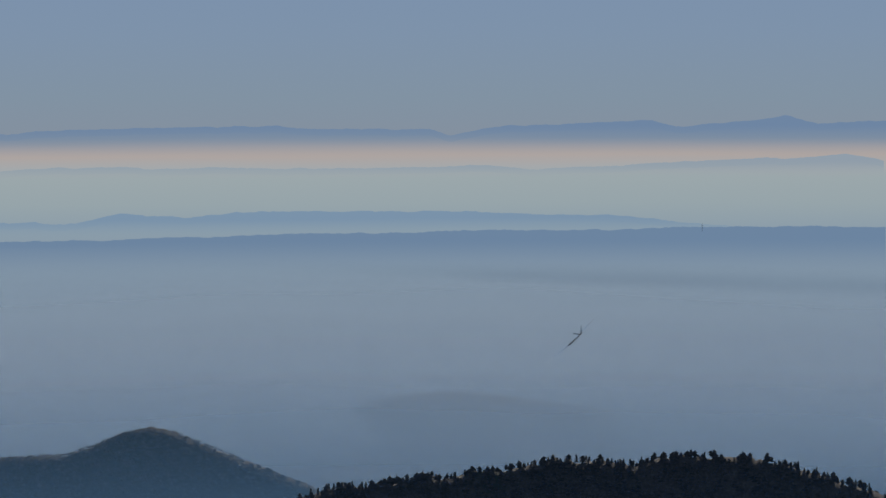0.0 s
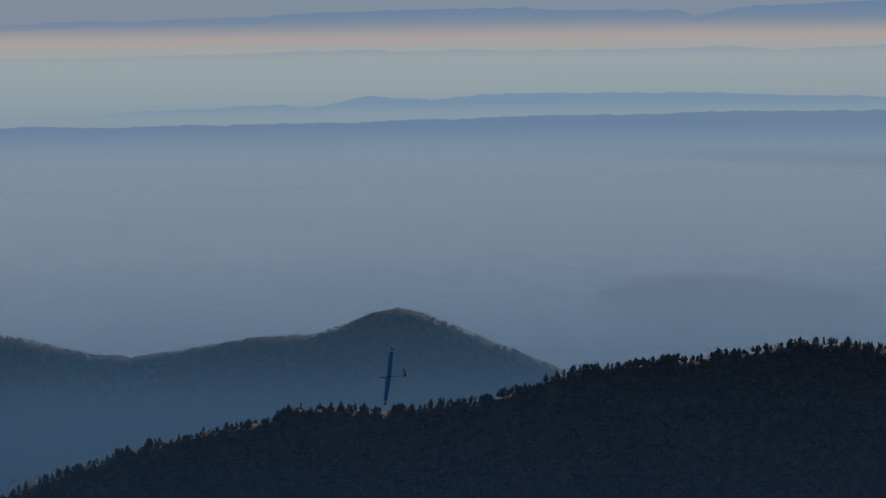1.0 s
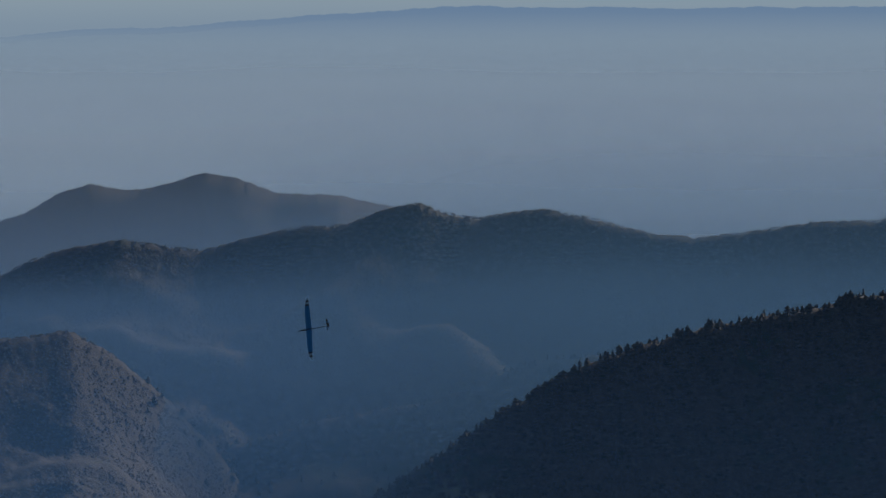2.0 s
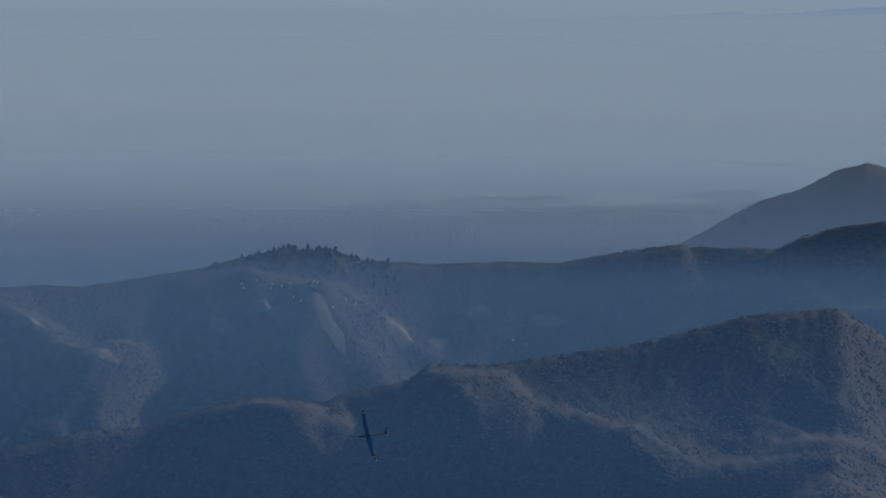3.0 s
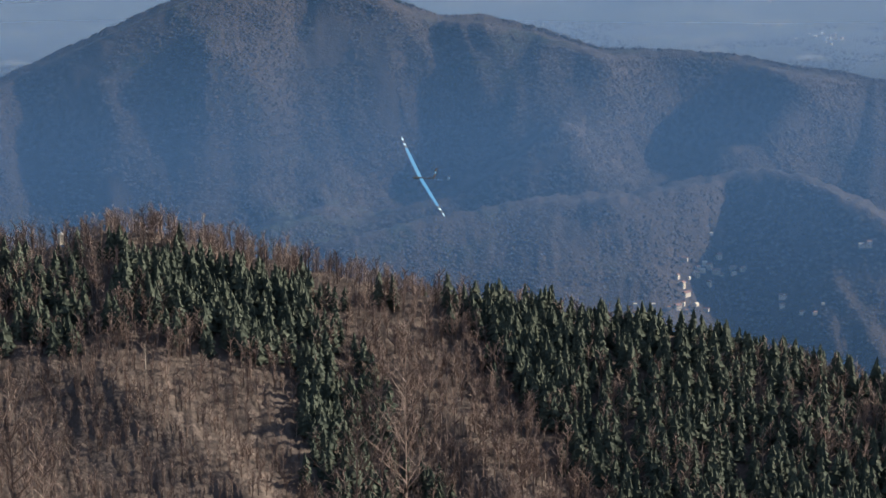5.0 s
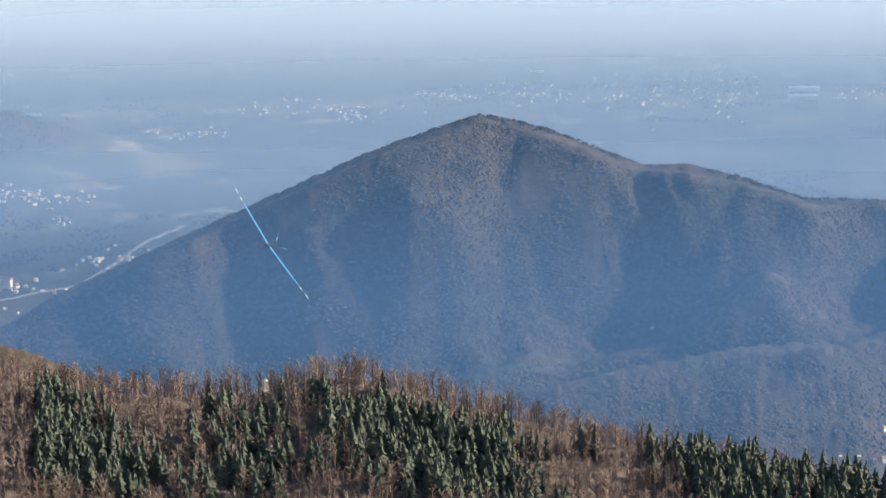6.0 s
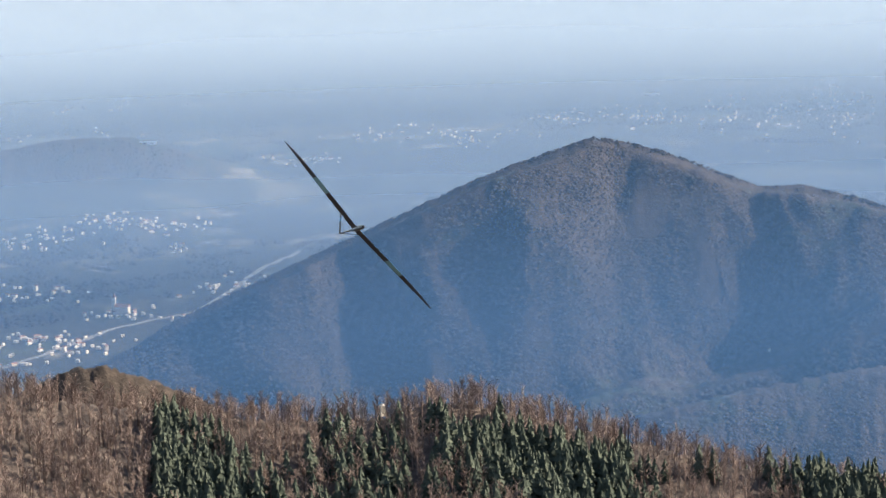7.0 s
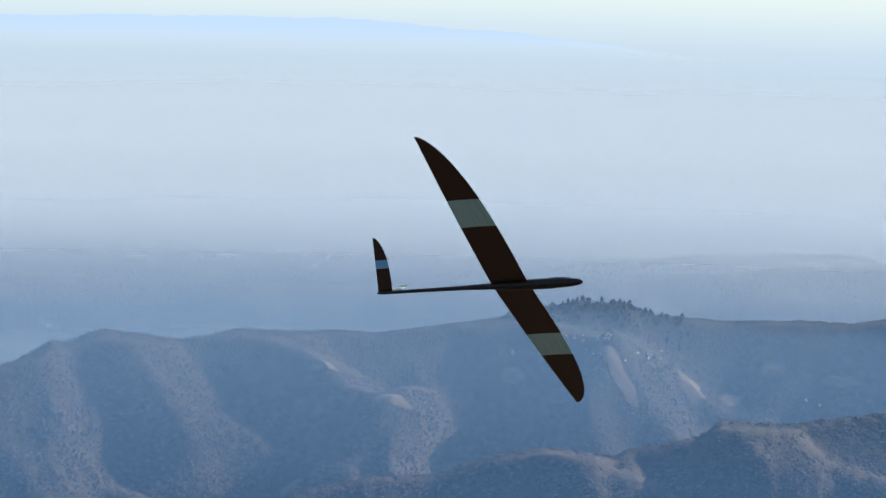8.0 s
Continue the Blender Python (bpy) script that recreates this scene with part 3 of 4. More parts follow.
def tree_clump(seed, h, broad):
    """A far-off tree: an uneven crown of small leaning tufts over a stem."""
    rng = random.Random(seed)
    verts, faces = [], []
    for t in range(7):
        f = t / 7
        rad = h * broad * (math.sin(math.pi * (0.25 + 0.72 * f)) if broad > 0.25 else (1 - f)) * rng.uniform(0.7, 1.2) + 0.1
        cone_ring(verts, faces, rng.uniform(-0.1, 0.1) * h * broad, rng.uniform(-0.1, 0.1) * h * broad, h * (0.05 + 0.8 * f), h * min(1.0, 0.3 + 0.85 * f), rad, 0, 7, rng, 0.4)
    return np.array(verts), np.array(faces)


def joined(name, models, spots, material, label, category, smooth=False):
    """Many uncountable trees as one object: spots are (x, y, z, size, turn, model)."""
    vs, fs, base = [], [], 0
    for x, y, z, size, turn, k in spots:
        v, f = models[k]
        c, s = math.cos(turn), math.sin(turn)
        vs.append(np.stack([x + size * (c * v[:, 0] - s * v[:, 1]), y + size * (s * v[:, 0] + c * v[:, 1]), z + size * v[:, 2]], 1))
        fs.append(f + base)
        base += len(v)
    ob = mesh_object(name, np.concatenate(vs), np.concatenate(fs), material, smooth)
    return tagged(ob, label, category, kind="stuff")


SPRUCE = [spruce_crown(k, 12.0) for k in range(6)]
BARE = [bare_tree(40 + k, 9.0, limbs=13, twigs=4, thick=2.1) for k in range(7)]
RAGGED = [tree_clump(80 + k, 1.0, b) for k, b in enumerate((0.18, 0.3, 0.38, 0.42, 0.2, 0.34))]


def round_crown(seed):
    """A far broad tree, about a metre high: a low uneven dome."""
    rng = random.Random(seed)
    verts = []
    for k in range(6):
        a, q = 2 * math.pi * k / 6, rng.uniform(0.5, 0.8)
        verts.append((q * math.cos(a), q * math.sin(a), rng.uniform(-0.1, 0.2)))
    verts.append((rng.uniform(-0.2, 0.2), rng.uniform(-0.2, 0.2), 0.62))
    return np.array(verts), np.array([(k, (k + 1) % 6, 6) for k in range(6)])


CROWNS = [round_crown(120 + k) for k in range(5)]


def in_spruce(az, r):
    """How thick the spruce stands are on the near spur; above 0 they outweigh the bare wood."""
    u, s = np.radians(az) * 640, 650 - r
    d = 0.35 * wave(u / 22 + r / 50, 2.2) + 0.35 * wave(u / 55 - r / 35, 5.0)
    west = np.where((s > 3) & (s < 50) & (az > -73.8), 0.48, -0.9)
    middle = np.where(s < 9, -0.35, np.where(s < 46, 0.32, -1.1))
    east = np.where(s < 5, 0.1, np.where(az > -61.5, 0.6, 0.4))
    return d + np.where(az < -68.6, west, np.where(az < -64.0, middle, east))


def near_woods():
    rng = random.Random(11)
    tries = [(rng.uniform(-80, -44), rng.uniform(540, 690)) for k in range(20000)]
    heights = land_height(np.array([t[0] for t in tries]), np.array([t[1] for t in tries]))
    stands = in_spruce(np.array([t[0] for t in tries]), np.array([t[1] for t in tries]))
    spruces, bare, birch = [], [], []
    for (az, r), z, d in zip(tries, heights.tolist(), stands.tolist()):
        if az < -71.5 and r < 560:
            continue
        p = polar(az, r, z)
        if d > 0.55 + rng.uniform(-0.2, 0.2):
            if len(spruces) < 3600:
                spruces.append((p.x, p.y, z - 0.4, rng.uniform(0.38, 0.78), rng.uniform(0, 6.3), rng.randrange(6), r))
        elif len(bare) < 6200:
            if rng.random() < 0.045 and len(birch) < 60:
                birch.append((p.x, p.y, z, rng.uniform(0.5, 0.85), rng.uniform(0, 6.3)))
            else:
                bare.append((p.x, p.y, z - 0.3, rng.uniform(0.45, 0.85) * (0.65 if -70.5 < az < -64 and r < 600 else 1), rng.uniform(0, 6.3), rng.randrange(7)))
    return spruces, bare, birch


spruces, bare, birch = near_woods()


def spruce_thing(seed):
    base = new("spruce_tree")
    v, f = SPRUCE[seed]
    crown = mesh_object("crown", v, f, NEEDLES_ONE)
    crown.parent = base
    bm = bmesh.new()
    bmesh.ops.create_cone(bm, cap_ends=True, segments=6, radius1=0.24, radius2=0.05, depth=8.0, matrix=Matrix.Translation((0, 0, 3.4)))
    part("trunk", bm, BARK, base)
    return tagged(base, "dark green spruce standing in the winter wood", "tree", "spruces on the near spur")


# spruces along the top of the spur stand singly, the rest as one stand
singles = sorted(spruces, key=lambda s: -s[6])[:230]
originals = [spruce_thing(k) for k in range(6)]
used = set()
for x, y, z, size, turn, k, r in singles + [(*polar(-66.5, 648, float(land_height(-66.5, 648)) - 0.3), 0.62, 0.4, 1, 648), (*polar(-62.35, 640, float(land_height(-62.35, 640)) - 0.3), 0.72, 1.0, 2, 640),
                                            (*polar(-62.05, 640, float(land_height(-62.05, 640)) - 0.3), 0.72, 2.0, 3, 640)]:
    m = Matrix.Translation((x, y, z)) @ Matrix.Rotation(turn, 4, "Z")
    ob = originals[k]
    if k in used:
        ob = copy_thing(ob, m)
    ob.matrix_basis = m @ Matrix.Diagonal((size, size, size, 1))
    used.add(k)
rest = [s[:6] for s in sorted(spruces, key=lambda s: -s[6])[230:]]
joined("spruce_stand", SPRUCE, rest, NEEDLES, "dense dark green spruce stand on the near slope", "trees")
joined("bare_wood", BARE, bare, TWIGS, "leafless reddish-brown wood on the near slope", "trees")


def birch_thing():
    base = new("birch_tree")
    v, f = bare_tree(7, 9.5, limbs=0, twigs=0, thick=1.2)
    mesh_object("trunk", v, f, BIRCH).parent = base
    v, f = bare_tree(7, 9.5, limbs=13, twigs=5, thick=0.9)
    mesh_object("crown", v, f, TWIGS).parent = base
    return tagged(base, "leafless birch with a pale slender trunk", "tree", "birches on the near spur")


first = birch_thing()
for k, (x, y, z, size, turn) in enumerate(birch):
    m = Matrix.Translation((x, y, z)) @ Matrix.Rotation(turn, 4, "Z")
    ob = first if k == 0 else copy_thing(first, m)
    ob.matrix_basis = m @ Matrix.Diagonal((size, size, size, 1))


def crest_woods():
    """Ragged trees along the crests of the farther ridges."""
    rng = random.Random(5)
    for name, k, count, size, spread, label in [("ridge_wood", 2, 7000, 3.9, 60, "dark wood along the crest of a forested ridge"), ("spur_wood", 3, 350, 4.5, 30, "dark wood on a low spur"), ("mountain_wood", 7, 3600, 1.9, 14, "leafless wood along a mountain crest"), ("village_wood", 8, 4200, 1.7, 14, "trees along the crest above a village"), ("hill_wood", 9, 2600, 1.8, 14, "trees along the crests of hazy hills"), ("middle_wood", 6, 2000, 1.8, 18, "trees along a middle ridge")]:
        spots, crest = RIDGES[k][:2]
        az = np.array([rng.uniform(crest[0][0] - 1, crest[-1][0] + 1) for j in range(count)])
        r = np.interp(az, [s[0] for s in spots], [s[1] for s in spots]) + np.array([rng.uniform(0, 10) - abs(rng.gauss(0, spread if size > 3 else 3.5)) for j in range(count)])
        out = [(*polar(a, q, z - 0.6), size * rng.uniform(0.6, 1.15), rng.uniform(0, 6.3), rng.randrange(6) if size > 3 else rng.randrange(5)) for a, q, z in zip(az.tolist(), r.tolist(), land_height(az, r).tolist())]
        joined(name, RAGGED if size > 3 else CROWNS, out, RIDGE_TREES if size > 3 else FAR_TREES, label, "trees", size < 3)


crest_woods()


def village_grove():
    """Taller trees round the village on the hill."""
    rng = random.Random(14)
    az = np.array([rng.uniform(-37.6, -33.4) for k in range(170)] + [rng.uniform(-28.6, -25.6) for k in range(60)])
    r = 1766 - np.abs(np.array([rng.gauss(0, 16) for k in range(230)]))
    spots = [(*polar(a, q, z - 0.4), rng.uniform(2.2, 4.6), rng.uniform(0, 6.3), rng.choice((1, 2, 3, 5))) for a, q, z in zip(az.tolist(), r.tolist(), land_height(az, r).tolist())]
    joined("village_grove", RAGGED, spots, RIDGE_TREES, "dark grove of tall trees round a hilltop village", "trees")


village_grove()


# ---- houses ----
def house_thing(w, d, h, storeys, label):
    base = new("house")
    bm = bmesh.new()
    box(bm, 0, 0, h / 2 - 0.6, w, d, h + 1.2)
    part("wall", bm, PLASTER, base)
    bm = bmesh.new()
    o, rise = 0.35, 0.3 * d
    v = [bm.verts.new(c) for c in ((-w / 2 - o, -d / 2 - o, h - 0.1), (w / 2 + o, -d / 2 - o, h - 0.1), (w / 2 + o, d / 2 + o, h - 0.1), (-w / 2 - o, d / 2 + o, h - 0.1),
                                   (-w / 2 - o, 0, h + rise), (w / 2 + o, 0, h + rise))]
    for f in ((0, 1, 5, 4), (2, 3, 4, 5), (1, 2, 5), (3, 0, 4), (3, 2, 1, 0)):
        bm.faces.new([v[i] for i in f])
    box(bm, w * 0.2, d * 0.15, h + rise, 0.4, 0.4, 0.9)
    part("roof", bm, ROOF, base)
    for s in range(storeys):
        for x in (-w * 0.28, w * 0.05, w * 0.32):
            bm = bmesh.new()
            zz = h * (s + 0.55) / storeys
            box(bm, x, -d / 2 - 0.01, zz, 0.55, 0.08, 0.8)
            part("window", bm, PANE, base)
    return tagged(base, label, "house", "village houses")


def shed_thing():
    base = new("factory_shed")
    bm = bmesh.new()
    box(bm, 0, 0, 1.5, 26, 8, 4)
    part("wall", bm, SHED, base)
    bm = bmesh.new()
    v = [bm.verts.new(c) for c in ((-13.3, -4.3, 3.45), (13.3, -4.3, 3.45), (13.3, 4.3, 3.45), (-13.3, 4.3, 3.45), (-13.3, 0, 4.35), (13.3, 0, 4.35))]
    for f in ((0, 1, 5, 4), (2, 3, 4, 5), (1, 2, 5), (3, 0, 4), (3, 2, 1, 0)):
        bm.faces.new([v[q] for q in f])
    part("roof", bm, SHED_ROOF, base)
    return tagged(base, "long white factory shed on the plain", "factory", "sheds on the plain")


def church_thing():
    base = new("church")
    bm = bmesh.new()
    box(bm, 0, 0, 2.5, 10, 5, 6)
    part("nave", bm, PLASTER, base)
    bm = bmesh.new()
    v = [bm.verts.new(c) for c in ((-5.3, -2.8, 5.4), (5.3, -2.8, 5.4), (5.3, 2.8, 5.4), (-5.3, 2.8, 5.4), (-5.3, 0, 7.4), (5.3, 0, 7.4))]
    for f in ((0, 1, 5, 4), (2, 3, 4, 5), (1, 2, 5), (3, 0, 4), (3, 2, 1, 0)):
        bm.faces.new([v[i] for i in f])
    part("roof", bm, ROOF, base)
    bm = bmesh.new()
    box(bm, -5.8, 0, 5.5, 2.2, 2.2, 13)
    part("bell_tower", bm, PLASTER, base)
    bm = bmesh.new()
    bmesh.ops.create_cone(bm, cap_ends=True, segments=4, radius1=1.8, radius2=0.05, depth=3, matrix=Matrix.Translation((-5.8, 0, 13.4)) @ Matrix.Rotation(math.pi / 4, 4, "Z"))
    part("spire", bm, ROOF, base)
    return tagged(base, "pale church with a slim bell tower", "church")


# bearing, dip, spread in bearing and in dip, number of houses
PLAIN_TOWNS = [(-75.81, -9.76, 0.69, 0.17, 16), (-74.4, -9.43, 0.58, 0.17, 12), (-73.24, -9.6, 0.69, 0.14, 10), (-70.36, -8.38, 0.58, 0.09, 8), (-68.58, -7.86, 0.81, 0.12, 10), (-66.72, -8.03, 0.69, 0.12, 10), (-64.72, -7.67, 0.93, 0.14, 14), (-63.21, -7.7, 0.69, 0.17, 10), (-60.9, -7.62, 0.93, 0.35, 22), (-59.52, -7.57, 0.69, 0.46, 22), (-72.04, -10.86, 0.69, 0.16, 12), (-74.3, -11.33, 0.46, 0.09, 8), (-75.39, -11.91, 0.69, 0.23, 16), (-76.55, -11.79, 0.58, 0.17, 8), (-76.59, -12.3, 0.58, 0.09, 8), (-73.14, -11.51, 0.35, 0.07, 4), (-75.54, -7.65, 1.16, 0.09, 6), (-74.12, -7.08, 1.62, 0.14, 8), (-76.47, -10.82, 0.58, 0.12, 5)]
PLAIN_VILLAGES = [(-75.43, -10.87, 0.46, 0.12, 4), (-73.16, -10.06, 0.23, 0.09, 3), (-55.59, -7.63, 1.62, 0.16, 22), (-53.49, -7.31, 0.46, 0.09, 6), (-52.6, -7.84, 0.69, 0.09, 8), (-51.18, -7.45, 0.81, 0.09, 8), (-52.97, -9.59, 0.35, 0.09, 5), (-50.0, -9.01, 0.93, 0.29, 8), (-54.77, -8.85, 0.69, 0.17, 4), (-46.69, -8.49, 0.05, 0.05, 1), (-47.89, -6.99, 0.93, 0.07, 8), (-40.73, -6.99, 0.69, 0.12, 8), (-54.02, -8.14, 0.69, 0.09, 5), (-40.51, -6.96, 0.69, 0.09, 8), (-38.76, -6.96, 0.35, 0.06, 4), (-43.53, -7.09, 0.46, 0.07, 5), (-35.14, -6.31, 0.69, 0.06, 6), (-46.72, -8.45, 0.12, 0.07, 2)]
HAMLETS = [(-55.55, -14.47, 0.41, 0.29, 10), (-54.71, -14.42, 0.29, 0.07, 3), (-53.85, -14.98, 0.12, 0.12, 2), (-53.92, -15.12, 0.07, 0.07, 1), (-53.2, -15.12, 0.23, 0.23, 3), (-56.2, -15.15, 0.69, 0.09, 6), (-52.11, -13.76, 0.09, 0.06, 2), (-49.94, -13.98, 0.14, 0.07, 3), (-49.32, -13.72, 0.17, 0.12, 3), (-51.33, -10.49, 0.09, 0.05, 1), (-60.9, -12.5, 0.06, 0.05, 1), (-43.67, -12.95, 0.23, 0.05, 2), (-41.85, -13.04, 0.58, 0.06, 8)]
HILL_HOUSES = [(-40.43, -13.26, 0.09, 0.07, 2), (-39.64, -13.88, 0.14, 0.07, 2), (-38.94, -13.61, 0.05, 0.09, 1), (-33.22, -13.85, 0.06, 0.07, 1), (-32.14, -13.76, 0.29, 0.07, 4), (-36.14, -14.31, 0.23, 0.05, 2), (-36.59, -8.54, 0.05, 0.05, 1), (-35.78, -8.57, 0.69, 0.17, 6), (-35.14, -8.48, 0.14, 0.07, 3), (-34.47, -8.2, 0.03, 0.03, 1), (-34.63, -8.84, 0.69, 0.09, 6), (-37.19, -8.81, 0.06, 0.05, 1), (-30.93, -9.76, 0.14, 0.07, 2)]
SHEDS = [(-1.99, -6.79, 1.6), (-2.2, -6.57, 0.8), (-0.08, -4.96, 0.45), (-0.73, -5.48, 0.2), (5.03, -6.47, 0.25), (6.68, -6.41, 0.25), (6.49, -5.79, 0.4), (7.41, -5.8, 0.4), (-16.32, -5.9, 1.2), (-18.13, -6.13, 0.6), (-15.64, -5.24, 0.3), (-15.13, -5.22, 0.4), (-18.94, -5.21, 0.8), (-10.91, -6.05, 0.4), (-15.03, -4.42, 1.6), (-15.72, -4.36, 0.8), (-11.74, -6.58, 0.3), (-47.48, -6.95, 1.5), (-48.31, -7.13, 1.0), (-44.93, -7.09, 1.2), (-43.08, -7.05, 1.0), (-33.87, -6.4, 1.2), (-33.06, -6.35, 1.0), (-31.96, -6.28, 0.8), (-65.08, -6.62, 1.3), (-63.2, -7.25, 0.8), (-57.74, -7.64, 1.6), (-57.22, -6.37, 1.8), (-57.83, -5.83, 1.2), (-73.6, -7.93, 0.8), (-43.75, -7.7, 0.25), (-57.78, -7.78, 1.5), (-57.02, -7.79, 0.6), (-52.72, -7.93, 1.5)]
MEADOWS = [(-40.24, -13.94, 0.43, 0.08), (-41.67, -11.72, 0.29, 0.13), (-37.1, -9.44, 0.29, 0.14), (-33.42, -9.46, 0.46, 0.2), (-31.78, -9.09, 0.29, 0.13), (-30.35, -9.23, 0.41, 0.13), (-50.2, -13.79, 0.52, 0.08), (-50.51, -14.81, 0.26, 0.09), (-47.95, -13.87, 0.64, 0.09), (-49.91, -13.84, 0.52, 0.08), (-34.9, -9.3, 0.5, 0.14), (-36.2, -9.0, 0.4, 0.1), (-39.6, -9.9, 0.45, 0.12), (-32.6, -9.75, 0.35, 0.1), (-41.0, -9.2, 0.3, 0.1)]


CLEARINGS = []


def set_down(ob, p, size, turn):
    CLEARINGS.append((p[0], p[1], 2.8))
    ob.matrix_basis = Matrix.Translation(p) @ Matrix.Rotation(turn, 4, "Z") @ Matrix.Diagonal((size, size, size, 1))


def scatter_houses():
    rng = random.Random(21)
    far = [house_thing(6.5, 5, 4.5, 0, "small pale house with a tiled roof on the plain"), house_thing(9, 5, 3.8, 0, "long pale house with a tiled roof on the plain"), house_thing(5, 5, 7.5, 0, "tall pale house with a tiled roof on the plain")]
    near = [house_thing(6, 4.6, 4.4, 2, "pale plastered house with a tiled roof on the hillside"), house_thing(8, 4.6, 3.6, 1, "long pale house with a tiled roof on the hillside"), house_thing(4.6, 4.4, 5.6, 2, "tall pale house with a tiled roof on the hillside")]
    taken = set()
    gable = (np.array([(-3, -2.4, -1), (3, -2.4, -1), (3, 2.4, -1), (-3, 2.4, -1), (-3, -2.4, 4), (3, -2.4, 4), (3, 2.4, 4), (-3, 2.4, 4), (-3, 0, 5.4), (3, 0, 5.4)], float),
             np.array([(0, 1, 5), (0, 5, 4), (1, 2, 6), (1, 6, 5), (2, 3, 7), (2, 7, 6), (3, 0, 4), (3, 4, 7), (4, 5, 9), (4, 9, 8), (6, 7, 8), (6, 8, 9), (5, 6, 9), (7, 4, 8)]))
    others = []
    for kinds, groups, size in ((far, PLAIN_TOWNS + PLAIN_VILLAGES, (0.3, 0.54)), (near, HAMLETS, (0.24, 0.42)), (near, HILL_HOUSES, (0.2, 0.36))):
        for az, dip, da, dd, count in groups:
            for k in range(int(1.6 * count) if kinds is near else 3 * count):
                p = spot_on_land(az + rng.gauss(0, 0.75) * da, dip + rng.gauss(0, 0.65) * dd, 760.0 if kinds is near else 1750.0)
                j, grow, turn = rng.randrange(3), rng.uniform(*size), rng.uniform(0.6, 2.2)
                if k >= (count if kinds is near else 0.6 * count):
                    CLEARINGS.append((p[0], p[1], 2.5))
                    others.append((*p, 0.8 * grow, turn, 0))
                    continue
                ob = kinds[j] if kinds[j] not in taken else copy_thing(kinds[j], Matrix())
                taken.add(kinds[j])
                set_down(ob, p, grow, turn)
    joined("distant_houses", [gable], others, PLASTER, "scattered pale houses of the towns on the plain", "houses")
    first = shed_thing()
    for k, (az, dip, size) in enumerate(SHEDS):
        ob = first if k == 0 else copy_thing(first, Matrix())
        set_down(ob, spot_on_land(az, dip, 1900.0), 0.75 * size, radians(-az) + rng.uniform(-0.2, 0.2))
    one = church_thing()
    set_down(one, spot_on_land(-74.30, -11.33, 1650.0), 1.0, 0.9)
    two = copy_thing(one, Matrix())
    set_down(two, spot_on_land(-41.60, -13.03, 760.0), 0.45, 0.8)


scatter_houses()


def chapel_thing():
    base = new("chapel")
    bm = bmesh.new()
    box(bm, 0, 0, 1.2, 2.6, 2.2, 5.0)
    part("wall", bm, PLASTER, base)
    bm = bmesh.new()
    bmesh.ops.create_cone(bm, cap_ends=True, segments=8, radius1=1.5, radius2=0.1, depth=1.4, matrix=Matrix.Translation((0, 0, 4.3)))
    part("roof", bm, PLASTER, base)
    base.matrix_basis = Matrix.Translation(polar(-68.98, 652, float(land_height(-68.98, 652)) + 1.0)) @ Matrix.Diagonal((0.5, 0.5, 0.5, 1))
    tagged(base, "tiny white chapel on the crest of the wooded spur", "chapel")


chapel_thing()


def lay_meadows():
    rng = random.Random(8)
    for az, dip, da, dd in MEADOWS:
        if dip < -15.2:
            continue
        p = spot_on_land(az, dip, 760.0)
        r0 = math.hypot(p.x, p.y)
        CLEARINGS.append((p.x, p.y, radians(0.5 * da) * r0))
        rows, cols = 12, 24
        phase = rng.uniform(0, 6)
        i, j = np.meshgrid(np.arange(rows + 1) / rows, np.arange(cols + 1) * 2 * math.pi / cols, indexing="ij")
        rim = i * (1 + 0.25 * np.sin(2 * j + phase) + 0.15 * np.sin(5 * j + 2 * phase))
        a, r = az + 0.75 * da * rim * np.cos(j), r0 + 42 * dd * rim * np.sin(j)
        z = land_height(a, r) + 1.5 - 0.9 * i
        vs = np.stack([r * np.sin(np.radians(a)), r * np.cos(np.radians(a)), z], -1).reshape(-1, 3)
        i = (np.arange(rows)[:, None] * (cols + 1) + np.arange(cols)[None]).ravel()
        ob = mesh_object("meadow", vs, np.stack([i, i + cols + 1, i + cols + 2, i + 1], 1), PALE_GRASS, smooth=True)
        tagged(ob, "pale dry meadow cleared in the woods", "meadow", kind="structure")


lay_meadows()


def lay_road(points, width, label):
    """A pale strip that follows the ground from spot to spot."""
    k = np.linspace(0, len(points) - 1, 6 * len(points))
    pa, pd = (np.interp(k, range(len(points)), [q[j] for q in points]) for j in (0, 1))
    at = [spot_on_land(a, d, 1650.0) for a, d in zip(pa.tolist(), pd.tolist())]
    vs = []
    for k, p in enumerate(at):
        q, o = at[min(k + 1, len(at) - 1)], at[max(k - 1, 0)]
        side = Vector((q.y - o.y, o.x - q.x, 0)).normalized() * width
        vs += [tuple(p - side + Vector((0, 0, 0.8))), tuple(p + side + Vector((0, 0, 0.8)))]
    fs = [(2 * k, 2 * k + 2, 2 * k + 3, 2 * k + 1) for k in range(len(at) - 1)]
    tagged(mesh_object("road", vs, fs, PALE_ROAD), label, "road", kind="structure")


PALE_ROAD = plain_material("pale_gravel", (0.22, 0.19, 0.15), (0.34, 0.3, 0.25), 0.03)
lay_road([(-77.17, -12.37), (-76.22, -12.15), (-75.39, -11.91), (-74.55, -11.64), (-73.72, -11.5), (-72.78, -11.38), (-72.05, -10.98), (-71.31, -10.54), (-70.59, -10.25)], 2.4, "pale valley road running through the town")


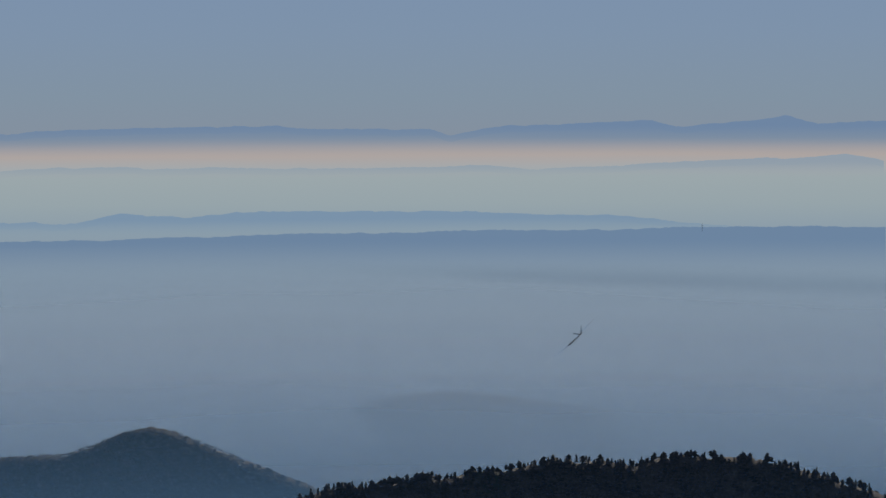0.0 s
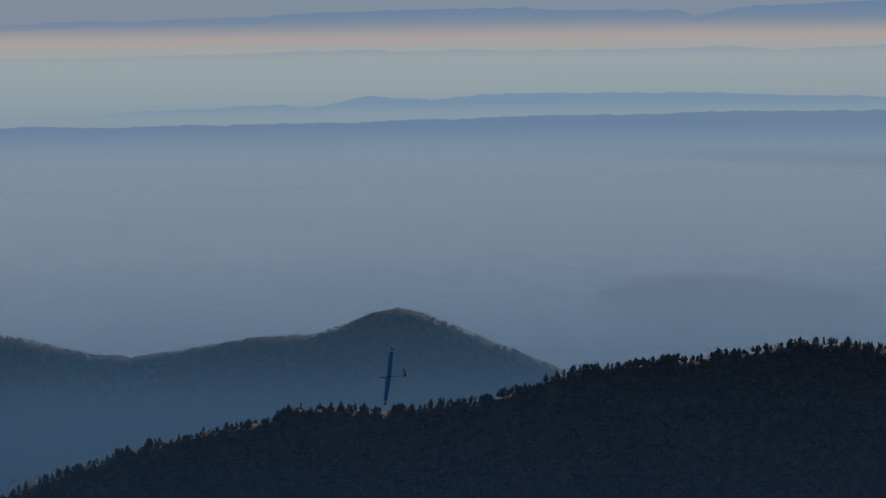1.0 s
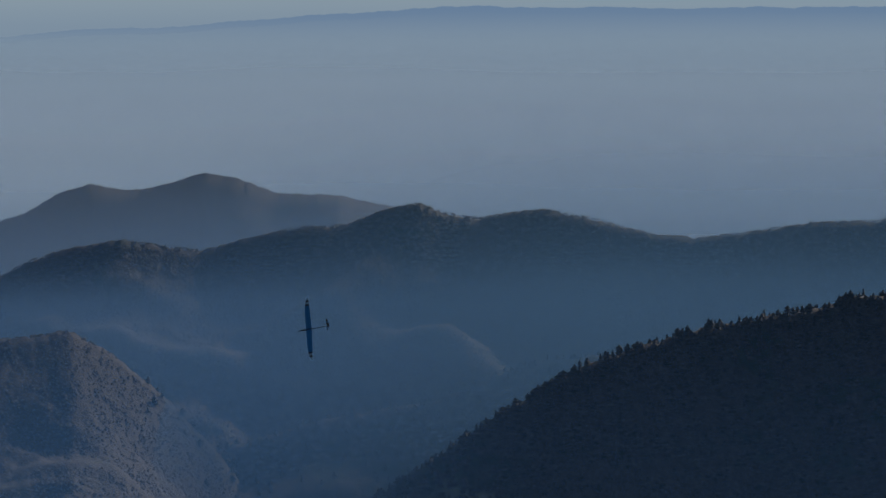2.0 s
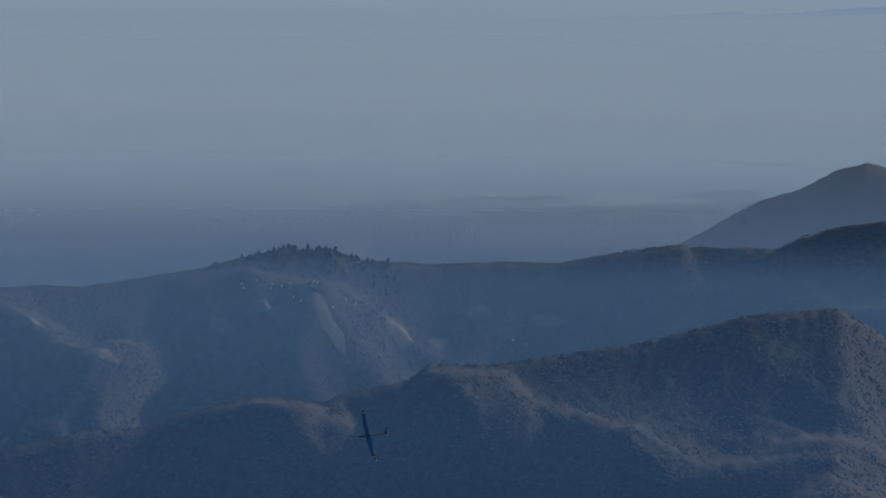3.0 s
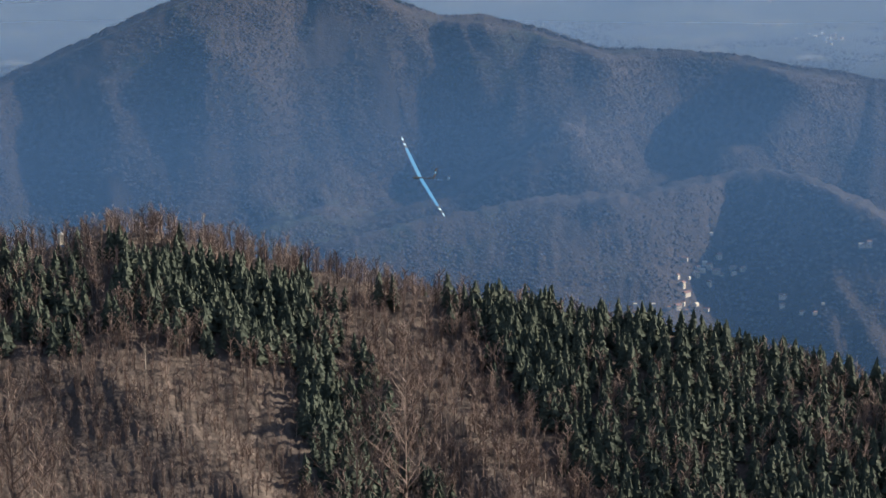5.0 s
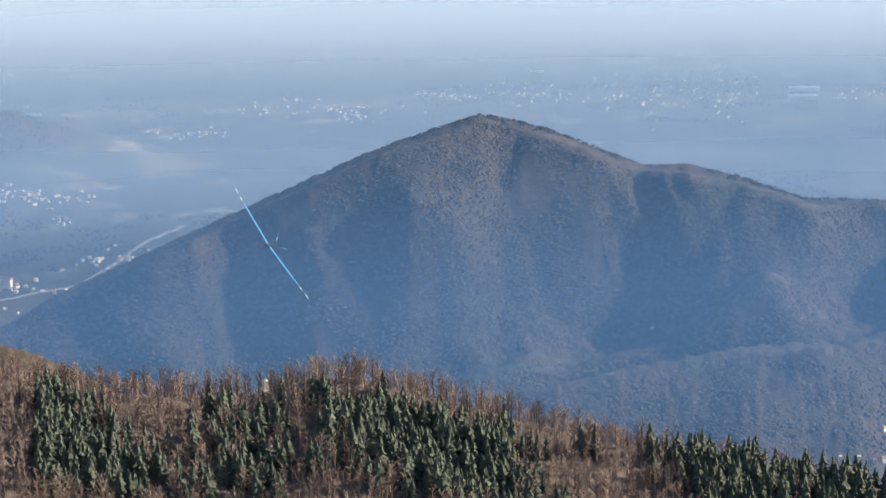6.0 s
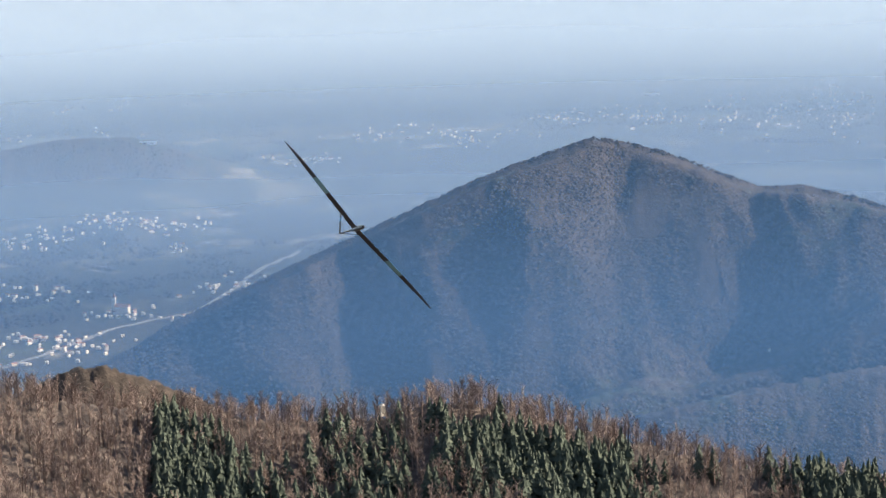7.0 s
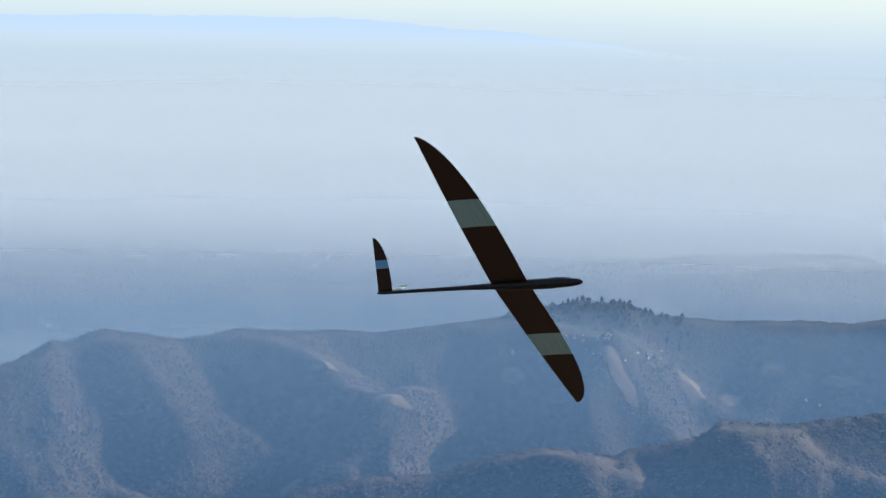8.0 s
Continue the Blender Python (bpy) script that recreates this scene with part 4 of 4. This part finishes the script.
def slope_woods():
    """The crowns of the leafless woods on the slopes that fall towards the lookout."""
    rng = np.random.default_rng(31)
    for name, a0, a1, r0, r1, count, low, high in (("slope_wood", -79, -49, 1120, 1530, 100000, 1.2, 2.0), ("valley_wood", -64, -20, 850, 1460, 150000, 1.0, 1.8), ("hillside_wood", -53, -3, 1440, 1860, 135000, 1.4, 2.3)):
        az, r = rng.uniform(a0, a1, count), np.sqrt(rng.uniform(r0 ** 2, r1 ** 2, count))
        z, beyond = land_height(az, r), land_height(az, r + 9)
        x, y = r * np.sin(np.radians(az)), r * np.cos(np.radians(az))
        keep = (beyond - z > 0.8) & (z > -352) & (bumps(x / 60, y / 60, 3) + 0.6 * bumps(x / 17, y / 17, 5) > -0.95)
        for cx, cy, rad in CLEARINGS:
            keep &= (x - cx) ** 2 + (y - cy) ** 2 > rad ** 2
        size, turn = rng.uniform(low, high, count), rng.uniform(0, 6.3, count)
        kind = rng.integers(0, 5, count)
        spots = [(x[k], y[k], z[k] - 0.3, size[k], turn[k], kind[k]) for k in np.nonzero(keep)[0].tolist()]
        joined(name, CROWNS, spots, SLOPE_TREES, "leafless brown woods covering the hillsides", "trees", True)


slope_woods()


def plain_copses():
    """Woods in patches between the fields of the plain and on its low hills."""
    rng = np.random.default_rng(44)
    count = 90000
    az, r = rng.uniform(-79, -26, count), np.sqrt(rng.uniform(1880 ** 2, 2900 ** 2, count))
    z, beyond = land_height(az, r), land_height(az, r + 9)
    x, y = r * np.sin(np.radians(az)), r * np.cos(np.radians(az))
    keep = (beyond - z > -0.6) & (bumps(x / 110, y / 110, 3) + 0.7 * bumps(x / 33, y / 33, 5) + np.clip((z + 372) / 40, 0, 0.7) > 0.28)
    for cx, cy, rad in CLEARINGS:
        keep &= (x - cx) ** 2 + (y - cy) ** 2 > rad ** 2
    size = rng.uniform(1.8, 4.2, count)
    spots = [(x[k], y[k], z[k] - 0.4, size[k], 0.01 * k, k % 5) for k in np.nonzero(keep)[0].tolist()]
    joined("plain_copses", CROWNS, spots, FAR_TREES, "dark copses between the fields of the plain", "trees", True)


plain_copses()


def far_mast():
    """A thin lattice mast on the far plateau."""
    base = new("radio_mast")
    for side in (-1, 1):
        bm = bmesh.new()
        box(bm, side * 0.5, 0, 2.5, 0.25, 0.25, 11)
        part("leg", bm, SHED_GREY, base)
    for k in range(4):
        bm = bmesh.new()
        box(bm, 0, 0, 0.5 + 2.2 * k, 1.2, 0.2, 0.25)
        part("strut", bm, SHED_GREY, base)
    base.location = polar(5.3, 4165, 4165 * math.tan(radians(-2.1)))
    tagged(base, "thin grey mast on the edge of the far plateau", "mast")


SHED_GREY = plain_material("grey_steel", (0.4, 0.4, 0.4), (0.5, 0.5, 0.5), 0.5)
far_mast()


def near_bushes():
    for k, (az, r, size) in enumerate(((-70.2, 118, 6.6), (-62.3, 122, 6.4), (-61.8, 112, 6.8), (-62.9, 116, 5.2), (-69.6, 124, 5.6))):
        v, f = bare_tree(300 + k, size, limbs=26, twigs=9, thick=0.55, start=0.1)
        ob = mesh_object("bare_shrub", v, f, TWIGS)
        ob.location = polar(az, r, float(land_height(az, r)))
        ob.rotation_euler = (0, 0, k * 1.3)
        tagged(ob, "leafless brown shrub on the slope below the lookout", "shrub", "shrubs below the lookout")


near_bushes()


# ---- the model glider ----
def wing_paint(name, stops, rough=0.42):
    """Glossy film with painted bands along the span."""
    n = Nodes(name)
    tex = n.add("TexCoord").outputs["Object"]
    sep = n.add("SeparateXYZ")
    n.link(tex, sep.inputs[0])
    y = n.math("DIVIDE", n.math("ABSOLUTE", sep.outputs[1]), 1.45)
    ramp = n.add("ValToRGB")
    ramp.color_ramp.interpolation = "CONSTANT"
    e = ramp.color_ramp.elements
    while len(e) < len(stops):
        e.new(0.5)
    for el, (p, c) in zip(e, stops):
        el.position, el.color = p, (*c, 1)
    n.link(y, ramp.inputs["Fac"])
    grain = n.add("Mapping")
    grain.inputs["Scale"].default_value = (60, 6, 6)
    n.link(tex, grain.inputs["Vector"])
    g = n.noise(grain.outputs[0], 1.0, 4, 0.6)
    col = n.mix(n.math("MULTIPLY", g, 0.45), ramp.outputs["Color"], (0.02, 0.012, 0.008))
    n.finish(col, rough)
    n.bsdf.inputs["Specular IOR Level"].default_value = 0.17
    return n.m


CYAN, NAVY, WHITE, BROWN, TEAL = (0.02, 0.165, 0.37), (0.01, 0.02, 0.05), (0.42, 0.58, 0.68), (0.042, 0.022, 0.015), (0.36, 0.64, 0.68)
WING_TOP = wing_paint("wing_top_film", [(0, CYAN), (0.72, NAVY), (0.78, WHITE), (0.825, NAVY), (0.905, WHITE)])
WING_LOW = wing_paint("wing_underside_film", [(0, BROWN), (0.4, TEAL), (0.58, BROWN)])
TAIL_FILM = wing_paint("tail_film", [(0, BROWN), (0.105, (0.2, 0.5, 0.75)), (0.142, BROWN)])
CARBON = plain_material("dark_carbon", (0.012, 0.011, 0.012), (0.03, 0.027, 0.026), 30.0, 0.2, 0.05, 0.001)


def foil(k, n, thick):
    """Point k of n round a wing section, as (forward, up) of a unit chord, from the trailing edge over the top."""
    t = 2 * math.pi * k / n
    x = 0.5 * (1 + math.cos(t))
    up = thick * 2.6 * (0.2969 * math.sqrt(max(x, 0)) - 0.126 * x - 0.3516 * x * x + 0.2843 * x ** 3 - 0.1036 * x ** 4) if x > 0 else 0
    camber = 0.02 * math.sin(math.pi * x)
    return 1 - x, camber + (up if t <= math.pi else -0.8 * up)


def lifting_surface(name, span, side, root, rise, thick, parent, top, low, tip_power, tail=-0.05, place=None, forward=0.0):
    """One half of a wing or tail: a lofted section with a straight trailing edge and a curved leading edge."""
    bm = bmesh.new()
    n, rings, rows = 24, [], 34
    for j in range(rows):
        f = math.sin(math.pi / 2 * j / (rows - 1))
        f = min(f, 0.9985)
        chord = root * max((1 - f ** tip_power[0]) ** tip_power[1], 0.05)
        y, z = side * span * f, rise * f
        ring_v = []
        for k in range(n):
            x, u = foil(k, n, thick)
            uu = u * chord
            ring_v.append(bm.verts.new((tail + forward * f * f + chord * x, y, z + uu)))
        rings.append(ring_v)
    for a, b in zip(rings, rings[1:]):
        for k in range(n):
            f = bm.faces.new((a[k], a[(k + 1) % n], b[(k + 1) % n], b[k]))
            f.material_index = 0 if k < n // 2 else 1
            f.smooth = True
    bm.faces.new(rings[-1])
    bm.faces.new(rings[0])
    bmesh.ops.recalc_face_normals(bm, faces=bm.faces)
    ob = part(name, bm, top, parent)
    ob.data.materials.append(low)
    if place is not None:
        ob.matrix_basis = place
    return ob


def build_glider():
    base = new("model_glider")
    bm = bmesh.new()
    rings = []
    for x, w, h, z in ((0.53, 0.004, 0.004, -0.012), (0.522, 0.013, 0.013, -0.012), (0.49, 0.022, 0.023, -0.011), (0.42, 0.029, 0.031, -0.01), (0.3, 0.033, 0.037, -0.008), (0.14, 0.033, 0.037, -0.006),
                       (0.0, 0.028, 0.033, -0.005), (-0.12, 0.02, 0.024, 0.0), (-0.3, 0.015, 0.017, 0.002), (-0.6, 0.0125, 0.0135, 0.004), (-0.93, 0.0105, 0.012, 0.006), (-0.968, 0.008, 0.009, 0.007), (-0.975, 0.002, 0.002, 0.007)):
        rings.append([bm.verts.new((x, w * math.cos(2 * math.pi * k / 16), z + h * math.sin(2 * math.pi * k / 16))) for k in range(16)])
    for a, b in zip(rings, rings[1:]):
        for k in range(16):
            bm.faces.new((a[k], a[(k + 1) % 16], b[(k + 1) % 16], b[k])).smooth = True
    bm.faces.new(rings[0])
    bm.faces.new(rings[-1])
    bmesh.ops.recalc_face_normals(bm, faces=bm.faces)
    fuselage = part("fuselage", bm, CARBON, base, "slender dark carbon fuselage")
    # joint of the canopy and the pods of the control horns
    bm = bmesh.new()
    bmesh.ops.create_uvsphere(bm, u_segments=14, v_segments=8, radius=1.0, matrix=Matrix.Translation((0.33, 0, 0.012)) @ Matrix.Diagonal((0.13, 0.026, 0.022, 1)))
    part("canopy", bm, CARBON, fuselage)
    for side in (1, -1):
        lifting_surface("wing", 1.45, side, 0.262, 0.075, 0.07, base, WING_TOP, WING_LOW, (3.0, 0.6), -0.118, forward=0.035)
        lifting_surface("tail_fin", 0.365, side, 0.105, 0.0, 0.07, base, TAIL_FILM, TAIL_FILM, (2.8, 0.6),
                        place=pose(-0.912, side * 0.008, 0.012, side * 46, 0, 0))
    return tagged(base, "radio-controlled glider with cyan and dark brown banded wings, flying", "model aircraft")


glider = build_glider()


def motions():
    walk(glider, [
        (0.0, pose(4.85, 104.56, -8.05, -38.7, 20.7, 109.2)),
        (0.5, pose(-1.40, 108.17, -12.25, -53.0, 13.4, 126.1)),
        (0.7, pose(-5.19, 117.11, -14.28, -59.1, 12.1, 135.2)),
        (1.0, pose(-13.20, 121.55, -16.08, -67.1, 7.4, 150.4)),
        (1.2, pose(-18.46, 120.41, -16.59, -67.2, 5.2, 154.8)),
        (1.5, pose(-26.75, 121.08, -17.53, -67.5, 5.7, 163.9)),
        (1.7, pose(-32.39, 119.02, -17.92, -69.6, 9.7, 166.5)),
        (2.8, pose(-66.29, 110.52, -25.16, -58.6, 1.9, -127.4)),
        (3.0, pose(-74.66, 110.56, -27.26, -54.9, 1.4, -124.4)),
        (3.2, pose(-81.49, 107.71, -28.62, -52.2, 1.6, -118.2)),
        (3.5, pose(-83.45, 94.70, -27.64, -52.0, -2.4, -109.9)),
        (4.0, pose(-80.09, 69.29, -24.02, -61.2, -9.8, -86.3)),
        (4.2, pose(-80.59, 63.08, -23.42, -60.6, -9.6, -79.3)),
        (4.5, pose(-83.09, 56.72, -23.20, -53.7, -12.1, -68.0)),
        (4.7, pose(-79.71, 49.50, -21.49, -52.2, -12.7, -63.3)),
        (5.8, pose(-59.71, 24.62, -12.47, -57.4, -13.4, -33.3)),
        (6.0, pose(-55.42, 21.46, -11.18, -55.9, -13.2, -29.8)),
        (6.5, pose(-46.20, 16.21, -8.76, -53.1, -9.4, -25.0)),
        (7.0, pose(-33.27, 12.50, -6.13, -53.1, -13.1, -6.9)),
        (7.3, pose(-26.63, 11.94, -4.94, -51.7, -9.6, 0.1)),
        (7.5, pose(-21.98, 12.05, -4.11, -47.1, -8.9, 5.2)),
        (7.7, pose(-17.56, 12.58, -3.36, -43.3, -8.8, 8.4)),
        (7.8, pose(-15.02, 13.12, -2.95, -42.5, -8.8, 9.6)),
        (8.0, pose(-10.99, 14.46, -2.38, -43.0, -8.1, 13.4)),
    ])


motions()
